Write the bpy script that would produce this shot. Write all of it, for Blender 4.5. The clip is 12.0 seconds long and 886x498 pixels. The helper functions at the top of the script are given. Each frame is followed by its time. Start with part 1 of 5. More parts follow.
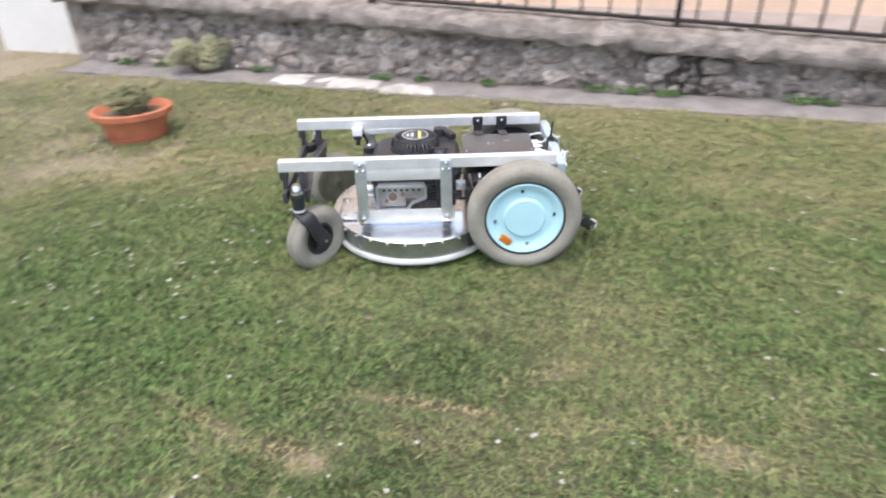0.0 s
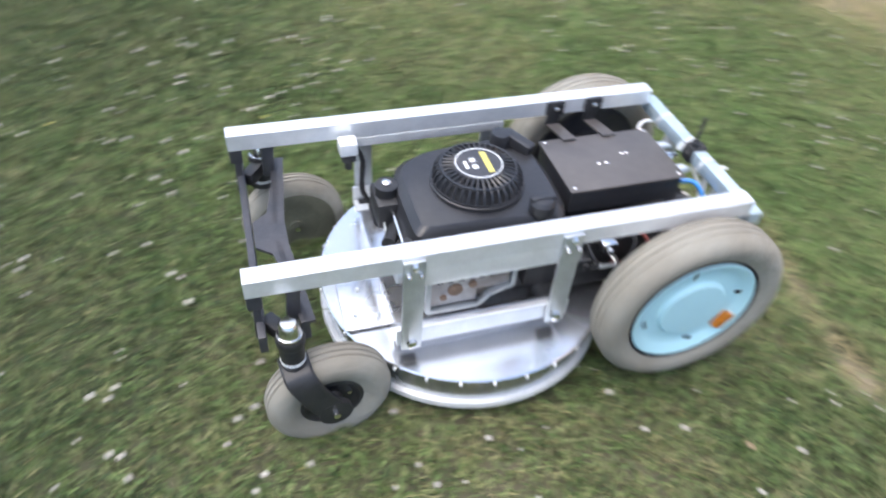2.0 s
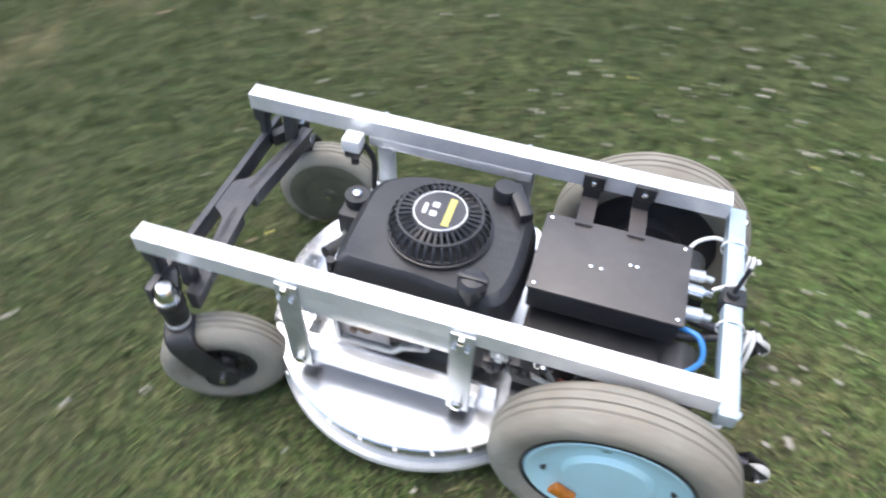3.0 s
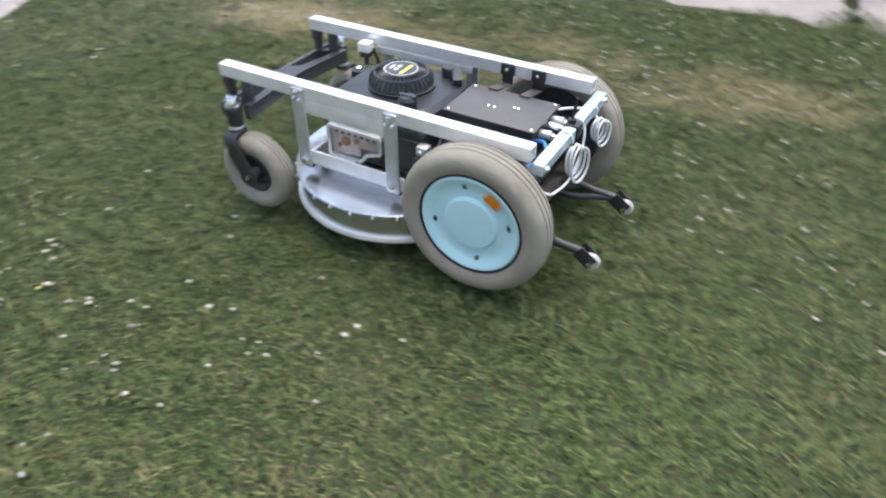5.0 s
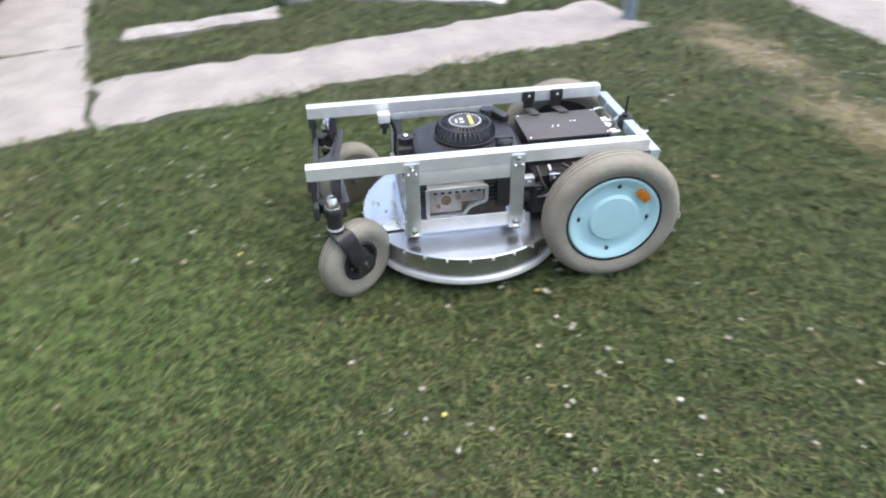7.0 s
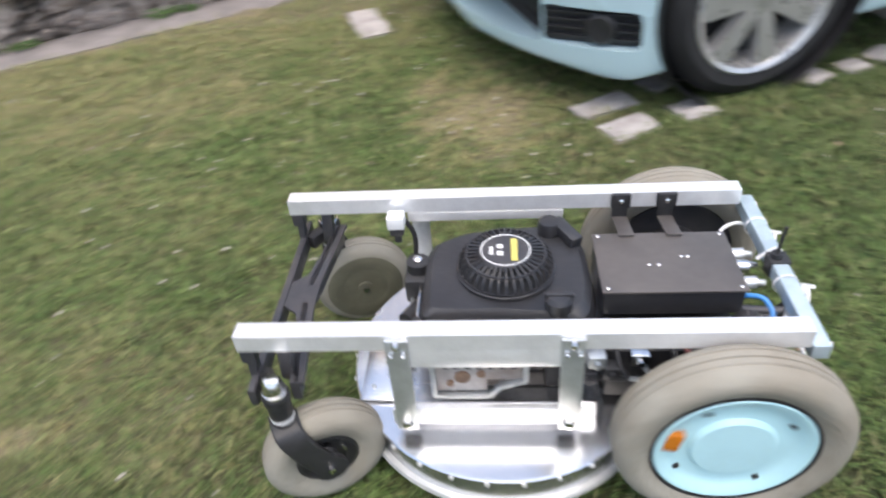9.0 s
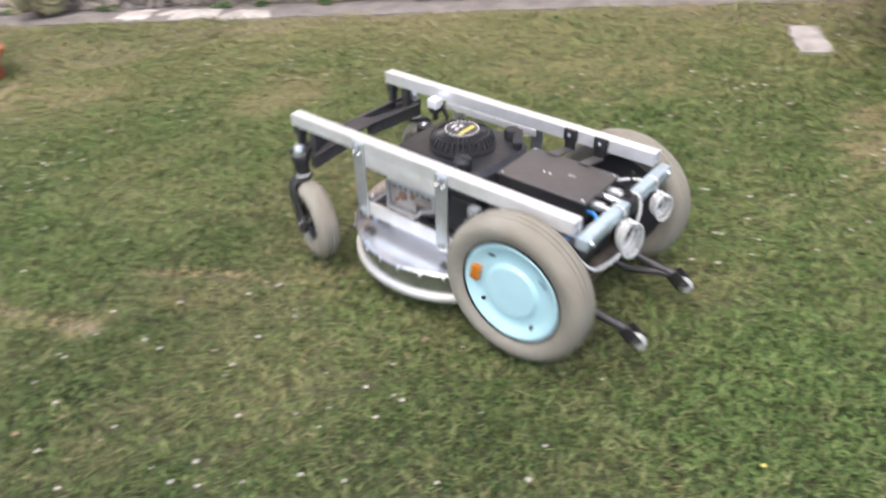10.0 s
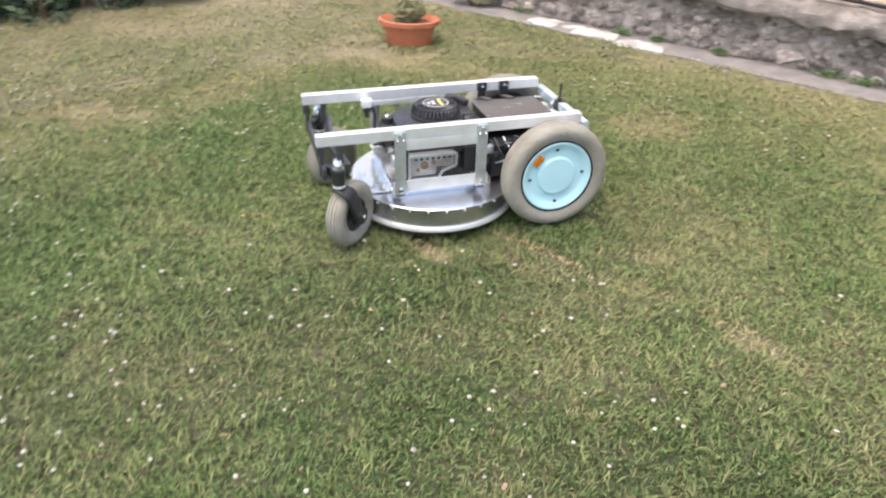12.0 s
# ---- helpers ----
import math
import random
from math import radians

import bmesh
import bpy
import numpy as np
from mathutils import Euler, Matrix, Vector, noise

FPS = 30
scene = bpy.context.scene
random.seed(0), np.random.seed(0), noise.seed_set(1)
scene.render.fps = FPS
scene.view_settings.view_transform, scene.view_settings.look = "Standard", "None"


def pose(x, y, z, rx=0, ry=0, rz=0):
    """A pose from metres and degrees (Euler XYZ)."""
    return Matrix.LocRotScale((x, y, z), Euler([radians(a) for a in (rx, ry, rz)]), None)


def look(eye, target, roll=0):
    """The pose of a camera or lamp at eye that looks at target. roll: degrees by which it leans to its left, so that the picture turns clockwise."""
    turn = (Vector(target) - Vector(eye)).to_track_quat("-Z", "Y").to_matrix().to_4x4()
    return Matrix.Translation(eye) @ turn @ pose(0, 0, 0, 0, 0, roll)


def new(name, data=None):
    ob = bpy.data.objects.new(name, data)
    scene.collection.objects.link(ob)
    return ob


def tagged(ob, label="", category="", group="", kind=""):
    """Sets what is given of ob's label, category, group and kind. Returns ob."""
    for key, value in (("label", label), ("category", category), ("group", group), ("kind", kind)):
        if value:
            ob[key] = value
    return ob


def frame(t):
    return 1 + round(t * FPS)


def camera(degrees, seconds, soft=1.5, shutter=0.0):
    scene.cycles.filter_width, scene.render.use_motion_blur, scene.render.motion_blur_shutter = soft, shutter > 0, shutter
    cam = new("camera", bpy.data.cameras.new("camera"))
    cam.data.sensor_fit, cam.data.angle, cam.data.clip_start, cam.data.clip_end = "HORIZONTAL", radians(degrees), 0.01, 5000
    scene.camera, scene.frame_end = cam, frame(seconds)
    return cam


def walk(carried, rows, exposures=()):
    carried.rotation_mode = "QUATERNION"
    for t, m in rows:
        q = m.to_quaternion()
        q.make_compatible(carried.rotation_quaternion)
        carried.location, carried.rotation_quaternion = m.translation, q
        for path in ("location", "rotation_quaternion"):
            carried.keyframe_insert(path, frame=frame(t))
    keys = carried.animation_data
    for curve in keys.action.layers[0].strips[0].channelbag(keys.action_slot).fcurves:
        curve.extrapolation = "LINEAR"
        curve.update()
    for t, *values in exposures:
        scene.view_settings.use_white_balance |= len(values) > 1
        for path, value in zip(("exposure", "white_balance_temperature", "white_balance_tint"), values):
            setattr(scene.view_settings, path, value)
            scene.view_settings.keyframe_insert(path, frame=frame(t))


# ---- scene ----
cam = camera(66.2, 12.0, soft=2.0, shutter=0.6)
PATH = [
    (0, (0.018, 0.005, 1.168), (-0.022, 1.700, 0.107), -1.7),
    (0.5, (-0.019, 0.002, 1.149), (-0.325, 1.641, 0.044), -0.7),
    (1, (-0.072, -0.001, 1.128), (-0.570, 1.506, -0.089), 2.2),
    (1.5, (-0.157, -0.068, 1.089), (-0.895, 1.249, -0.222), 4.4),
    (2, (-0.278, -0.197, 1.057), (-1.282, 0.732, -0.402), 10.2),
    (2.5, (-0.298, -0.045, 1.087), (-1.548, 0.189, -0.457), 2.6),
    (2.7, (-0.311, -0.124, 1.095), (-1.558, -0.126, -0.469), 2.5),
    (3.1, (-0.269, -0.075, 1.119), (-1.353, -0.627, -0.468), -2.1),
    (3.5, (-0.140, -0.025, 1.141), (-0.856, -1.050, -0.419), -6.3),
    (3.9, (0.025, 0.007, 1.156), (-0.231, -1.282, -0.351), -8.7),
    (4.3, (0.173, 0.001, 1.155), (0.238, -1.374, -0.295), -8.2),
    (4.5, (0.236, -0.008, 1.159), (0.370, -1.393, -0.277), -7.4),
    (5, (0.387, -0.054, 1.138), (0.774, -1.465, -0.226), -3.8),
    (5.5, (0.571, -0.057, 1.157), (1.173, -1.431, -0.166), -2.1),
    (6, (0.655, -0.043, 1.160), (1.400, -1.392, -0.115), 0.1),
    (6.5, (0.671, -0.056, 1.137), (1.733, -1.225, -0.090), -1.0),
    (7, (0.659, -0.033, 1.129), (2.006, -0.886, -0.079), -1.6),
    (7.5, (0.676, 0.038, 1.121), (2.090, -0.475, -0.197), 1.1),
    (7.7, (0.693, 0.093, 1.121), (2.153, -0.268, -0.196), 1.7),
    (8.1, (0.760, 0.086, 1.106), (2.236, 0.170, -0.241), 1.0),
    (8.5, (0.866, -0.026, 1.080), (2.181, 0.681, -0.250), -2.9),
    (8.9, (0.925, -0.166, 1.063), (1.841, 1.056, -0.229), -6.8),
    (9.3, (0.851, -0.257, 1.073), (1.383, 1.206, -0.182), -8.0),
    (9.5, (0.785, -0.269, 1.105), (1.129, 1.258, -0.140), -6.9),
    (10, (0.554, -0.328, 1.124), (0.616, 1.265, -0.083), -5.7),
    (10.5, (0.441, -0.397, 1.153), (0.375, 1.249, 0.018), -3.9),
    (11, (0.391, -0.428, 1.164), (0.204, 1.219, 0.044), -2.1),
    (11.5, (0.396, -0.471, 1.167), (-0.114, 1.119, 0.065), -0.5),
    (12, (0.438, -0.528, 1.154), (-0.280, 0.978, 0.052), 0.7),
]
walk(cam, [(t, look(eye, target, roll)) for t, eye, target, roll in PATH], exposures=[(0, 1.34, 6350, 9), (1.0, 1.33, 5950, 9), (1.5, 1.34, 6050, 9), (2.7, 1.35, 6250, 9), (4.3, 1.34, 6350, 8), (6.5, 1.32, 6450, 6.5), (7.7, 1.26, 6450, 7), (9.3, 1.13, 6550, 10), (10.5, 1.27, 6750, 10.5), (12, 1.48, 6800, 10)])

# the mower's way over the lawn: seconds, place of the drive axle, lift, lean, pitch, heading
MOWER = [
    (0, 0.215, 2.010, -0.012, 1.6, -0.1, 181.6),
    (0.5, -0.115, 1.932, 0.001, 0.9, 1.0, 210.6),
    (1, -0.368, 1.651, 0.010, 2.0, 0.4, 236.5),
    (1.5, -0.590, 1.202, 0.018, 4.3, 2.3, 246.4),
    (2, -0.774, 0.741, -0.003, 3.8, 2.5, 250.8),
    (2.5, -0.882, 0.427, -0.018, 3.7, -0.6, 261.3),
    (2.7, -0.909, 0.244, -0.007, 3.2, 0.0, 263.6),
    (3.1, -0.874, -0.080, -0.005, 3.2, -1.4, 275.4),
    (3.5, -0.664, -0.441, 0.004, 3.8, -2.4, 292.8),
    (3.9, -0.354, -0.775, 0.012, 4.5, -2.9, 310.9),
    (4.3, -0.020, -1.017, 0.016, 4.3, -2.3, 324.8),
    (4.5, 0.137, -1.107, 0.016, 5.5, -1.1, 327.9),
    (5, 0.546, -1.327, 0.009, 5.2, -0.4, 343.2),
    (5.5, 0.965, -1.498, -0.006, 3.7, 3.4, 337.7),
    (6, 1.272, -1.605, -0.009, 2.5, 2.6, 358.6),
    (6.5, 1.587, -1.503, -0.012, 2.1, -0.1, 397.3),
    (7, 1.808, -1.213, -0.006, 2.0, -0.5, 425.7),
    (7.5, 1.934, -0.771, 0.000, 2.3, 0.6, 439.1),
    (7.7, 1.931, -0.574, 0.003, 4.6, 3.8, 439.0),
    (8.1, 1.955, -0.260, 0.003, 5.0, 4.2, 454.2),
    (8.5, 1.893, -0.019, -0.005, 3.6, 1.7, 477.5),
    (8.9, 1.733, 0.195, -0.012, 2.0, -1.4, 497.7),
    (9.3, 1.463, 0.431, -0.008, 1.8, -2.7, 503.7),
    (9.5, 1.277, 0.557, 0.014, 2.4, -4.0, 505.2),
    (10, 0.890, 0.890, 0.013, 3.3, -1.8, 495.1),
    (10.5, 0.591, 1.314, -0.004, 4.7, -0.3, 488.4),
    (11, 0.379, 1.574, -0.010, 4.3, -1.1, 509.7),
    (11.5, 0.074, 1.640, 0.004, 2.0, -0.7, 544.5),
    (12, -0.227, 1.511, 0.003, 1.1, -0.8, 582.0),
]
# seconds, roll of the two drive wheels, in degrees
TURNS = [
    (0.0, 0, 15),
    (0.2, 23, 75),
    (0.4, 46, 134),
    (0.6, 78, 194),
    (0.8, 121, 258),
    (1.0, 174, 324),
    (1.2, 214, 394),
    (1.4, 262, 465),
    (1.6, 329, 535),
    (1.8, 397, 604),
    (2.0, 458, 666),
    (2.2, 524, 712),
    (2.4, 588, 757),
    (2.6, 642, 819),
    (2.8, 687, 882),
    (3.0, 725, 942),
    (3.2, 768, 1011),
    (3.4, 819, 1090),
    (3.6, 872, 1172),
    (3.8, 929, 1259),
    (4.0, 984, 1340),
    (4.2, 1036, 1416),
    (4.4, 1099, 1482),
    (4.6, 1161, 1547),
    (4.8, 1211, 1616),
    (5.0, 1265, 1681),
    (5.2, 1321, 1740),
    (5.4, 1375, 1795),
    (5.6, 1414, 1850),
    (5.8, 1442, 1903),
    (6.0, 1462, 1957),
    (6.2, 1488, 2020),
    (6.4, 1513, 2087),
    (6.6, 1540, 2150),
    (6.8, 1572, 2214),
    (7.0, 1610, 2279),
    (7.2, 1653, 2346),
    (7.4, 1704, 2414),
    (7.6, 1760, 2477),
    (7.8, 1818, 2540),
    (8.0, 1871, 2601),
    (8.2, 1915, 2659),
    (8.4, 1953, 2715),
    (8.6, 1994, 2771),
    (8.8, 2038, 2828),
    (9.0, 2096, 2887),
    (9.2, 2166, 2949),
    (9.4, 2247, 3021),
    (9.6, 2323, 3090),
    (9.8, 2392, 3151),
    (10.0, 2460, 3211),
    (10.2, 2539, 3275),
    (10.4, 2613, 3339),
    (10.6, 2661, 3398),
    (10.8, 2685, 3453),
    (11.0, 2703, 3507),
    (11.2, 2724, 3565),
    (11.4, 2744, 3627),
    (11.6, 2760, 3687),
    (11.8, 2774, 3752),
    (12.0, 2787, 3816),
]
# seconds, swivel of the left caster in degrees
SWING = [
    (0, 48), (0.5, 44), (0.8, 20), (1, 10), (1.5, 8), (2, 6), (2.5, 9), (2.8, 17), (3.2, 28), (3.6, 30), (4, 26), (4.3, 19), (4.5, 14), (5, 2), (5.3, -8), (5.5, -12),
    (5.6, 0), (5.8, 45), (6, 74), (6.2, 66), (6.5, 47), (7, 37), (7.3, 18), (7.5, 9), (7.7, 7), (8, 30), (8.3, 52), (8.6, 52), (8.9, 34), (9.2, 6), (9.5, -12), (10, -19),
    (10.4, -15), (10.5, -12), (10.6, 4), (10.8, 46), (11, 73), (11.5, 62), (12, 47),
]

# ---- light: an even, bright overcast evening ----
world = bpy.data.worlds.new("world")
scene.world = world
world.use_nodes = True
wn = world.node_tree
sky = wn.nodes.new("ShaderNodeTexSky")
sky.sky_type, sky.sun_disc = "NISHITA", False
sky.sun_elevation, sky.sun_rotation = radians(74), radians(206)
sky.air_density, sky.dust_density, sky.ozone_density = 1.0, 4.0, 0.6
wn.links.new(sky.outputs[0], wn.nodes["Background"].inputs[0])
wn.nodes["Background"].inputs[1].default_value = 0.15
sun = new("sun", bpy.data.lights.new("sun", "SUN"))
sun.data.energy, sun.data.angle, sun.data.color = 0.7, radians(80), (1.0, 0.97, 0.92)
sun.matrix_world = look((-0.45, -0.85, 4.2), (0, 0, 0))


# ---- materials ----
def material(name, color, rough=0.6, metal=0.0, vary=0.25, scale=12.0, bump=0.2, fine=6.0, second=None, island=0.0, obj=0.0, spec=0.5, coat=0.0):
    """Two scales of noise over a base colour, with a fine relief."""
    m = bpy.data.materials.new(name)
    m.use_nodes = True
    nt = m.node_tree
    p = nt.nodes["Principled BSDF"]
    geo = nt.nodes.new("ShaderNodeTexCoord")
    n1, n2 = nt.nodes.new("ShaderNodeTexNoise"), nt.nodes.new("ShaderNodeTexNoise")
    n1.inputs["Scale"].default_value, n2.inputs["Scale"].default_value = scale, scale * fine
    n1.inputs["Detail"].default_value, n2.inputs["Detail"].default_value = 5, 3
    for n in (n1, n2):
        nt.links.new(geo.outputs["Object"], n.inputs["Vector"])
    mix = nt.nodes.new("ShaderNodeMix")
    mix.data_type = "RGBA"
    low = second or [c * (1 - vary) for c in color]
    mix.inputs[6].default_value, mix.inputs[7].default_value = (*low, 1), (*color, 1)
    ramp = nt.nodes.new("ShaderNodeMapRange")
    ramp.inputs[1].default_value, ramp.inputs[2].default_value = 0.35, 0.65
    nt.links.new(n1.outputs[0], ramp.inputs[0])
    nt.links.new(ramp.outputs[0], mix.inputs[0])
    hsv = nt.nodes.new("ShaderNodeHueSaturation")
    nt.links.new(mix.outputs[2], hsv.inputs["Color"])
    val = nt.nodes.new("ShaderNodeMapRange")
    val.inputs[3].default_value, val.inputs[4].default_value = 1 - vary * 0.6, 1 + vary * 0.6
    nt.links.new(n2.outputs[0], val.inputs[0])
    last = val.outputs[0]
    if island or obj:
        info = nt.nodes.new("ShaderNodeNewGeometry" if island else "ShaderNodeObjectInfo")
        pick = nt.nodes.new("ShaderNodeMapRange")
        amount = island or obj
        pick.inputs[3].default_value, pick.inputs[4].default_value = 1 - amount, 1 + amount
        nt.links.new(info.outputs["Random Per Island" if island else "Random"], pick.inputs[0])
        mul = nt.nodes.new("ShaderNodeMath")
        mul.operation = "MULTIPLY"
        nt.links.new(last, mul.inputs[0])
        nt.links.new(pick.outputs[0], mul.inputs[1])
        last = mul.outputs[0]
    nt.links.new(last, hsv.inputs["Value"])
    nt.links.new(hsv.outputs[0], p.inputs["Base Color"])
    p.inputs["Metallic"].default_value = metal
    p.inputs["Specular IOR Level"].default_value = spec
    p.inputs["Coat Weight"].default_value = coat
    rr = nt.nodes.new("ShaderNodeMapRange")
    rr.inputs[3].default_value, rr.inputs[4].default_value = max(rough - 0.12, 0.03), min(rough + 0.12, 1)
    nt.links.new(n1.outputs[0], rr.inputs[0])
    nt.links.new(rr.outputs[0], p.inputs["Roughness"])
    if bump:
        b = nt.nodes.new("ShaderNodeBump")
        b.inputs["Strength"].default_value, b.inputs["Distance"].default_value = bump, 0.01 if scale < 60 else 0.002
        nt.links.new(n2.outputs[0], b.inputs["Height"])
        nt.links.new(b.outputs[0], p.inputs["Normal"])
    return m


def turf(name, blades):
    """Grass: fresh to straw-coloured by the lawn's own dryness, each blade a little different."""
    m = bpy.data.materials.new(name)
    m.use_nodes = True
    nt = m.node_tree
    p = nt.nodes["Principled BSDF"]
    at = nt.nodes.new("ShaderNodeAttribute")
    at.attribute_name = "dry"
    fresh = nt.nodes.new("ShaderNodeMix")
    fresh.data_type = "RGBA"
    fresh.inputs[6].default_value = (0.023, 0.058, 0.014, 1) if blades else (0.024, 0.030, 0.011, 1)
    fresh.inputs[7].default_value = (0.120, 0.246, 0.054, 1) if blades else (0.048, 0.050, 0.020, 1)
    dry = nt.nodes.new("ShaderNodeMix")
    dry.data_type = "RGBA"
    dry.inputs[7].default_value = (0.43, 0.345, 0.185, 1) if blades else (0.36, 0.29, 0.21, 1)
    rnd = nt.nodes.new("ShaderNodeNewGeometry")
    if blades:
        green_depth = nt.nodes.new("ShaderNodeAttribute")
        green_depth.attribute_name = "green_depth"
        less = nt.nodes.new("ShaderNodeMath")
        less.operation, less.use_clamp = "MULTIPLY_ADD", True
        less.inputs[1].default_value = -0.52
        nt.links.new(green_depth.outputs["Fac"], less.inputs[0])
        nt.links.new(rnd.outputs["Random Per Island"], less.inputs[2])
        nt.links.new(less.outputs[0], fresh.inputs[0])
        add = nt.nodes.new("ShaderNodeMath")
        add.operation = "MULTIPLY_ADD"
        nt.links.new(rnd.outputs["Random Per Island"], add.inputs[0])
        add.inputs[1].default_value, add.use_clamp = 0.17, True
        nt.links.new(at.outputs["Fac"], add.inputs[2])
        nt.links.new(add.outputs[0], dry.inputs[0])
    else:
        n = nt.nodes.new("ShaderNodeTexNoise")
        n.inputs["Scale"].default_value, n.inputs["Detail"].default_value = 60, 6
        co = nt.nodes.new("ShaderNodeTexCoord")
        nt.links.new(co.outputs["Object"], n.inputs["Vector"])
        nt.links.new(n.outputs[0], fresh.inputs[0])
        nt.links.new(at.outputs["Fac"], dry.inputs[0])
        b = nt.nodes.new("ShaderNodeBump")
        b.inputs["Strength"].default_value = 0.6
        nt.links.new(n.outputs[0], b.inputs["Height"])
        nt.links.new(b.outputs[0], p.inputs["Normal"])
    nt.links.new(fresh.outputs[2], dry.inputs[6])
    nt.links.new(dry.outputs[2], p.inputs["Base Color"])
    p.inputs["Roughness"].default_value = 0.6
    p.inputs["Specular IOR Level"].default_value = 0.3
    return m


GRASS, SOIL = turf("grass_blades", True), turf("turf_soil", False)
ALU = material("brushed_aluminium", (0.88, 0.89, 0.90), 0.36, 0.55, 0.10, 25, 0.05)
ZINC = material("zinc_steel", (0.62, 0.65, 0.66), 0.42, 0.8, 0.15, 40, 0.05)
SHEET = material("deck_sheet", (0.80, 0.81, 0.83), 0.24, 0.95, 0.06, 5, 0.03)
# Darker than the deck sheet: recess shade and reflected grass put in the colour
SKIRT = material("shaded_deck_skirt", (0.55, 0.56, 0.55), 0.26, 0.9, 0.2, 7, 0.04)
PALE = material("pale_grey_tube", (0.55, 0.66, 0.72), 0.42, 0.5, 0.15, 30, 0.05)
POSTGREY = material("blue_grey_post", (0.27, 0.34, 0.38), 0.5, 0.3, 0.2, 20, 0.1)
CHROME = material("chrome", (0.80, 0.80, 0.80), 0.18, 1.0, 0.1, 60, 0.0)
BLACK = material("black_powder_coat", (0.028, 0.028, 0.03), 0.45, 0.0, 0.3, 30, 0.1)
DARK = material("dark_grey_steel", (0.050, 0.052, 0.060), 0.40, 0.3, 0.3, 18, 0.1, second=(0.075, 0.072, 0.076))
PLASTIC = material("black_plastic_cover", (0.020, 0.021, 0.025), 0.36, 0.0, 0.3, 14, 0.08, second=(0.032, 0.032, 0.035))
LID = material("dusty_black_lid", (0.105, 0.095, 0.090), 0.40, 0.0, 0.25, 9, 0.02, second=(0.070, 0.064, 0.062), spec=0.5)
BLOCK = material("cast_engine_metal", (0.22, 0.21, 0.20), 0.5, 0.7, 0.5, 35, 0.3)
RUSTY = material("rusty_steel", (0.15, 0.125, 0.105), 0.7, 0.3, 0.4, 25, 0.3, second=(0.09, 0.07, 0.055))
BOSS = material("rust_brown_boss", (0.34, 0.22, 0.15), 0.7, 0.2, 0.35, 60, 0.2)
HEAT = material("rusty_heat_shield", (0.55, 0.54, 0.53), 0.45, 0.6, 0.3, 14, 0.2, second=(0.33, 0.28, 0.25))
TYRE = material("grey_tyre", (0.29, 0.275, 0.232), 0.85, 0.0, 0.2, 11, 0.3, second=(0.235, 0.213, 0.172))
TREAD = material("tread_groove", (0.15, 0.14, 0.12), 0.9, 0.0, 0.2, 30, 0.2)
NYLON = material("pale_nylon", (0.48, 0.48, 0.46), 0.5, 0.0, 0.2, 40, 0.05)
# Dull olive carries the shade on the caster's inner face
OLIVE = material("shaded_olive_disc", (0.13, 0.125, 0.085), 0.7, 0.0, 0.25, 25, 0.1)
BLUE = material("pale_blue_paint", (0.47, 0.73, 0.79), 0.34, 0.0, 0.05, 14, 0.02)
RUBBER = material("black_rubber", (0.02, 0.02, 0.022), 0.7, 0.0, 0.3, 30, 0.1)
ORANGE = material("orange_reflector", (0.65, 0.20, 0.015), 0.15, 0.0, 0.3, 120, 0.4, coat=0.6)
STONEWHITE = material("pale_flat_stone", (0.56, 0.52, 0.49), 0.9, 0.0, 0.35, 12, 0.6, second=(0.36, 0.33, 0.31), obj=0.1)
WHITE = material("white_cable", (0.75, 0.76, 0.76), 0.4, 0.0, 0.08, 30, 0.0)
WIREBLUE = material("blue_wire", (0.05, 0.25, 0.65), 0.4, 0.0, 0.1, 30, 0.0)
WIRERED = material("red_wire", (0.17, 0.045, 0.04), 0.4, 0.0, 0.1, 30, 0.0)
YELLOW = material("yellow_print", (0.62, 0.55, 0.14), 0.4, 0.0, 0.05, 30, 0.0)
STONE = material("rubble_stone", (0.60, 0.53, 0.475), 0.9, 0.0, 0.4, 5, 1.0, second=(0.31, 0.25, 0.21), obj=0.5)
MORTAR = material("old_mortar", (0.48, 0.42, 0.375), 0.95, 0.0, 0.4, 14, 0.9, second=(0.22, 0.185, 0.16))
COPING = material("weathered_coping", (0.30, 0.262, 0.236), 0.92, 0.0, 0.6, 14, 1.0, second=(0.15, 0.128, 0.112))
STRIP = material("grey_paving_strip", (0.25, 0.225, 0.215), 0.9, 0.0, 0.3, 8, 0.5)
PAVER = material("pale_paver", (0.42, 0.395, 0.385), 0.9, 0.0, 0.35, 12, 0.6, second=(0.28, 0.26, 0.25), obj=0.12)
CONCRETE = material("worn_concrete", (0.35, 0.318, 0.302), 0.92, 0.0, 0.22, 6, 0.5, second=(0.27, 0.246, 0.236))
PINKISH = material("rosy_concrete", (0.34, 0.295, 0.275), 0.9, 0.0, 0.22, 4, 0.4)
PLASTER = material("white_plaster", (0.88, 0.86, 0.83), 0.9, 0.0, 0.08, 3, 0.2)
PEACH = material("peach_plaster", (0.82, 0.62, 0.47), 0.9, 0.0, 0.15, 2, 0.2)
IRON = material("dark_iron", (0.05, 0.045, 0.045), 0.5, 0.5, 0.3, 30, 0.1)
TERRA = material("terracotta", (0.50, 0.17, 0.085), 0.75, 0.0, 0.2, 14, 0.15)
EARTH = material("dry_earth", (0.20, 0.14, 0.09), 0.95, 0.0, 0.4, 30, 0.8)
LEAF = material("leaf_green", (0.08, 0.15, 0.035), 0.6, 0.0, 0.3, 10, 0.0, island=0.5)
DULLLEAF = material("dull_herb_leaf", (0.20, 0.20, 0.095), 0.7, 0.0, 0.3, 10, 0.0, island=0.5)
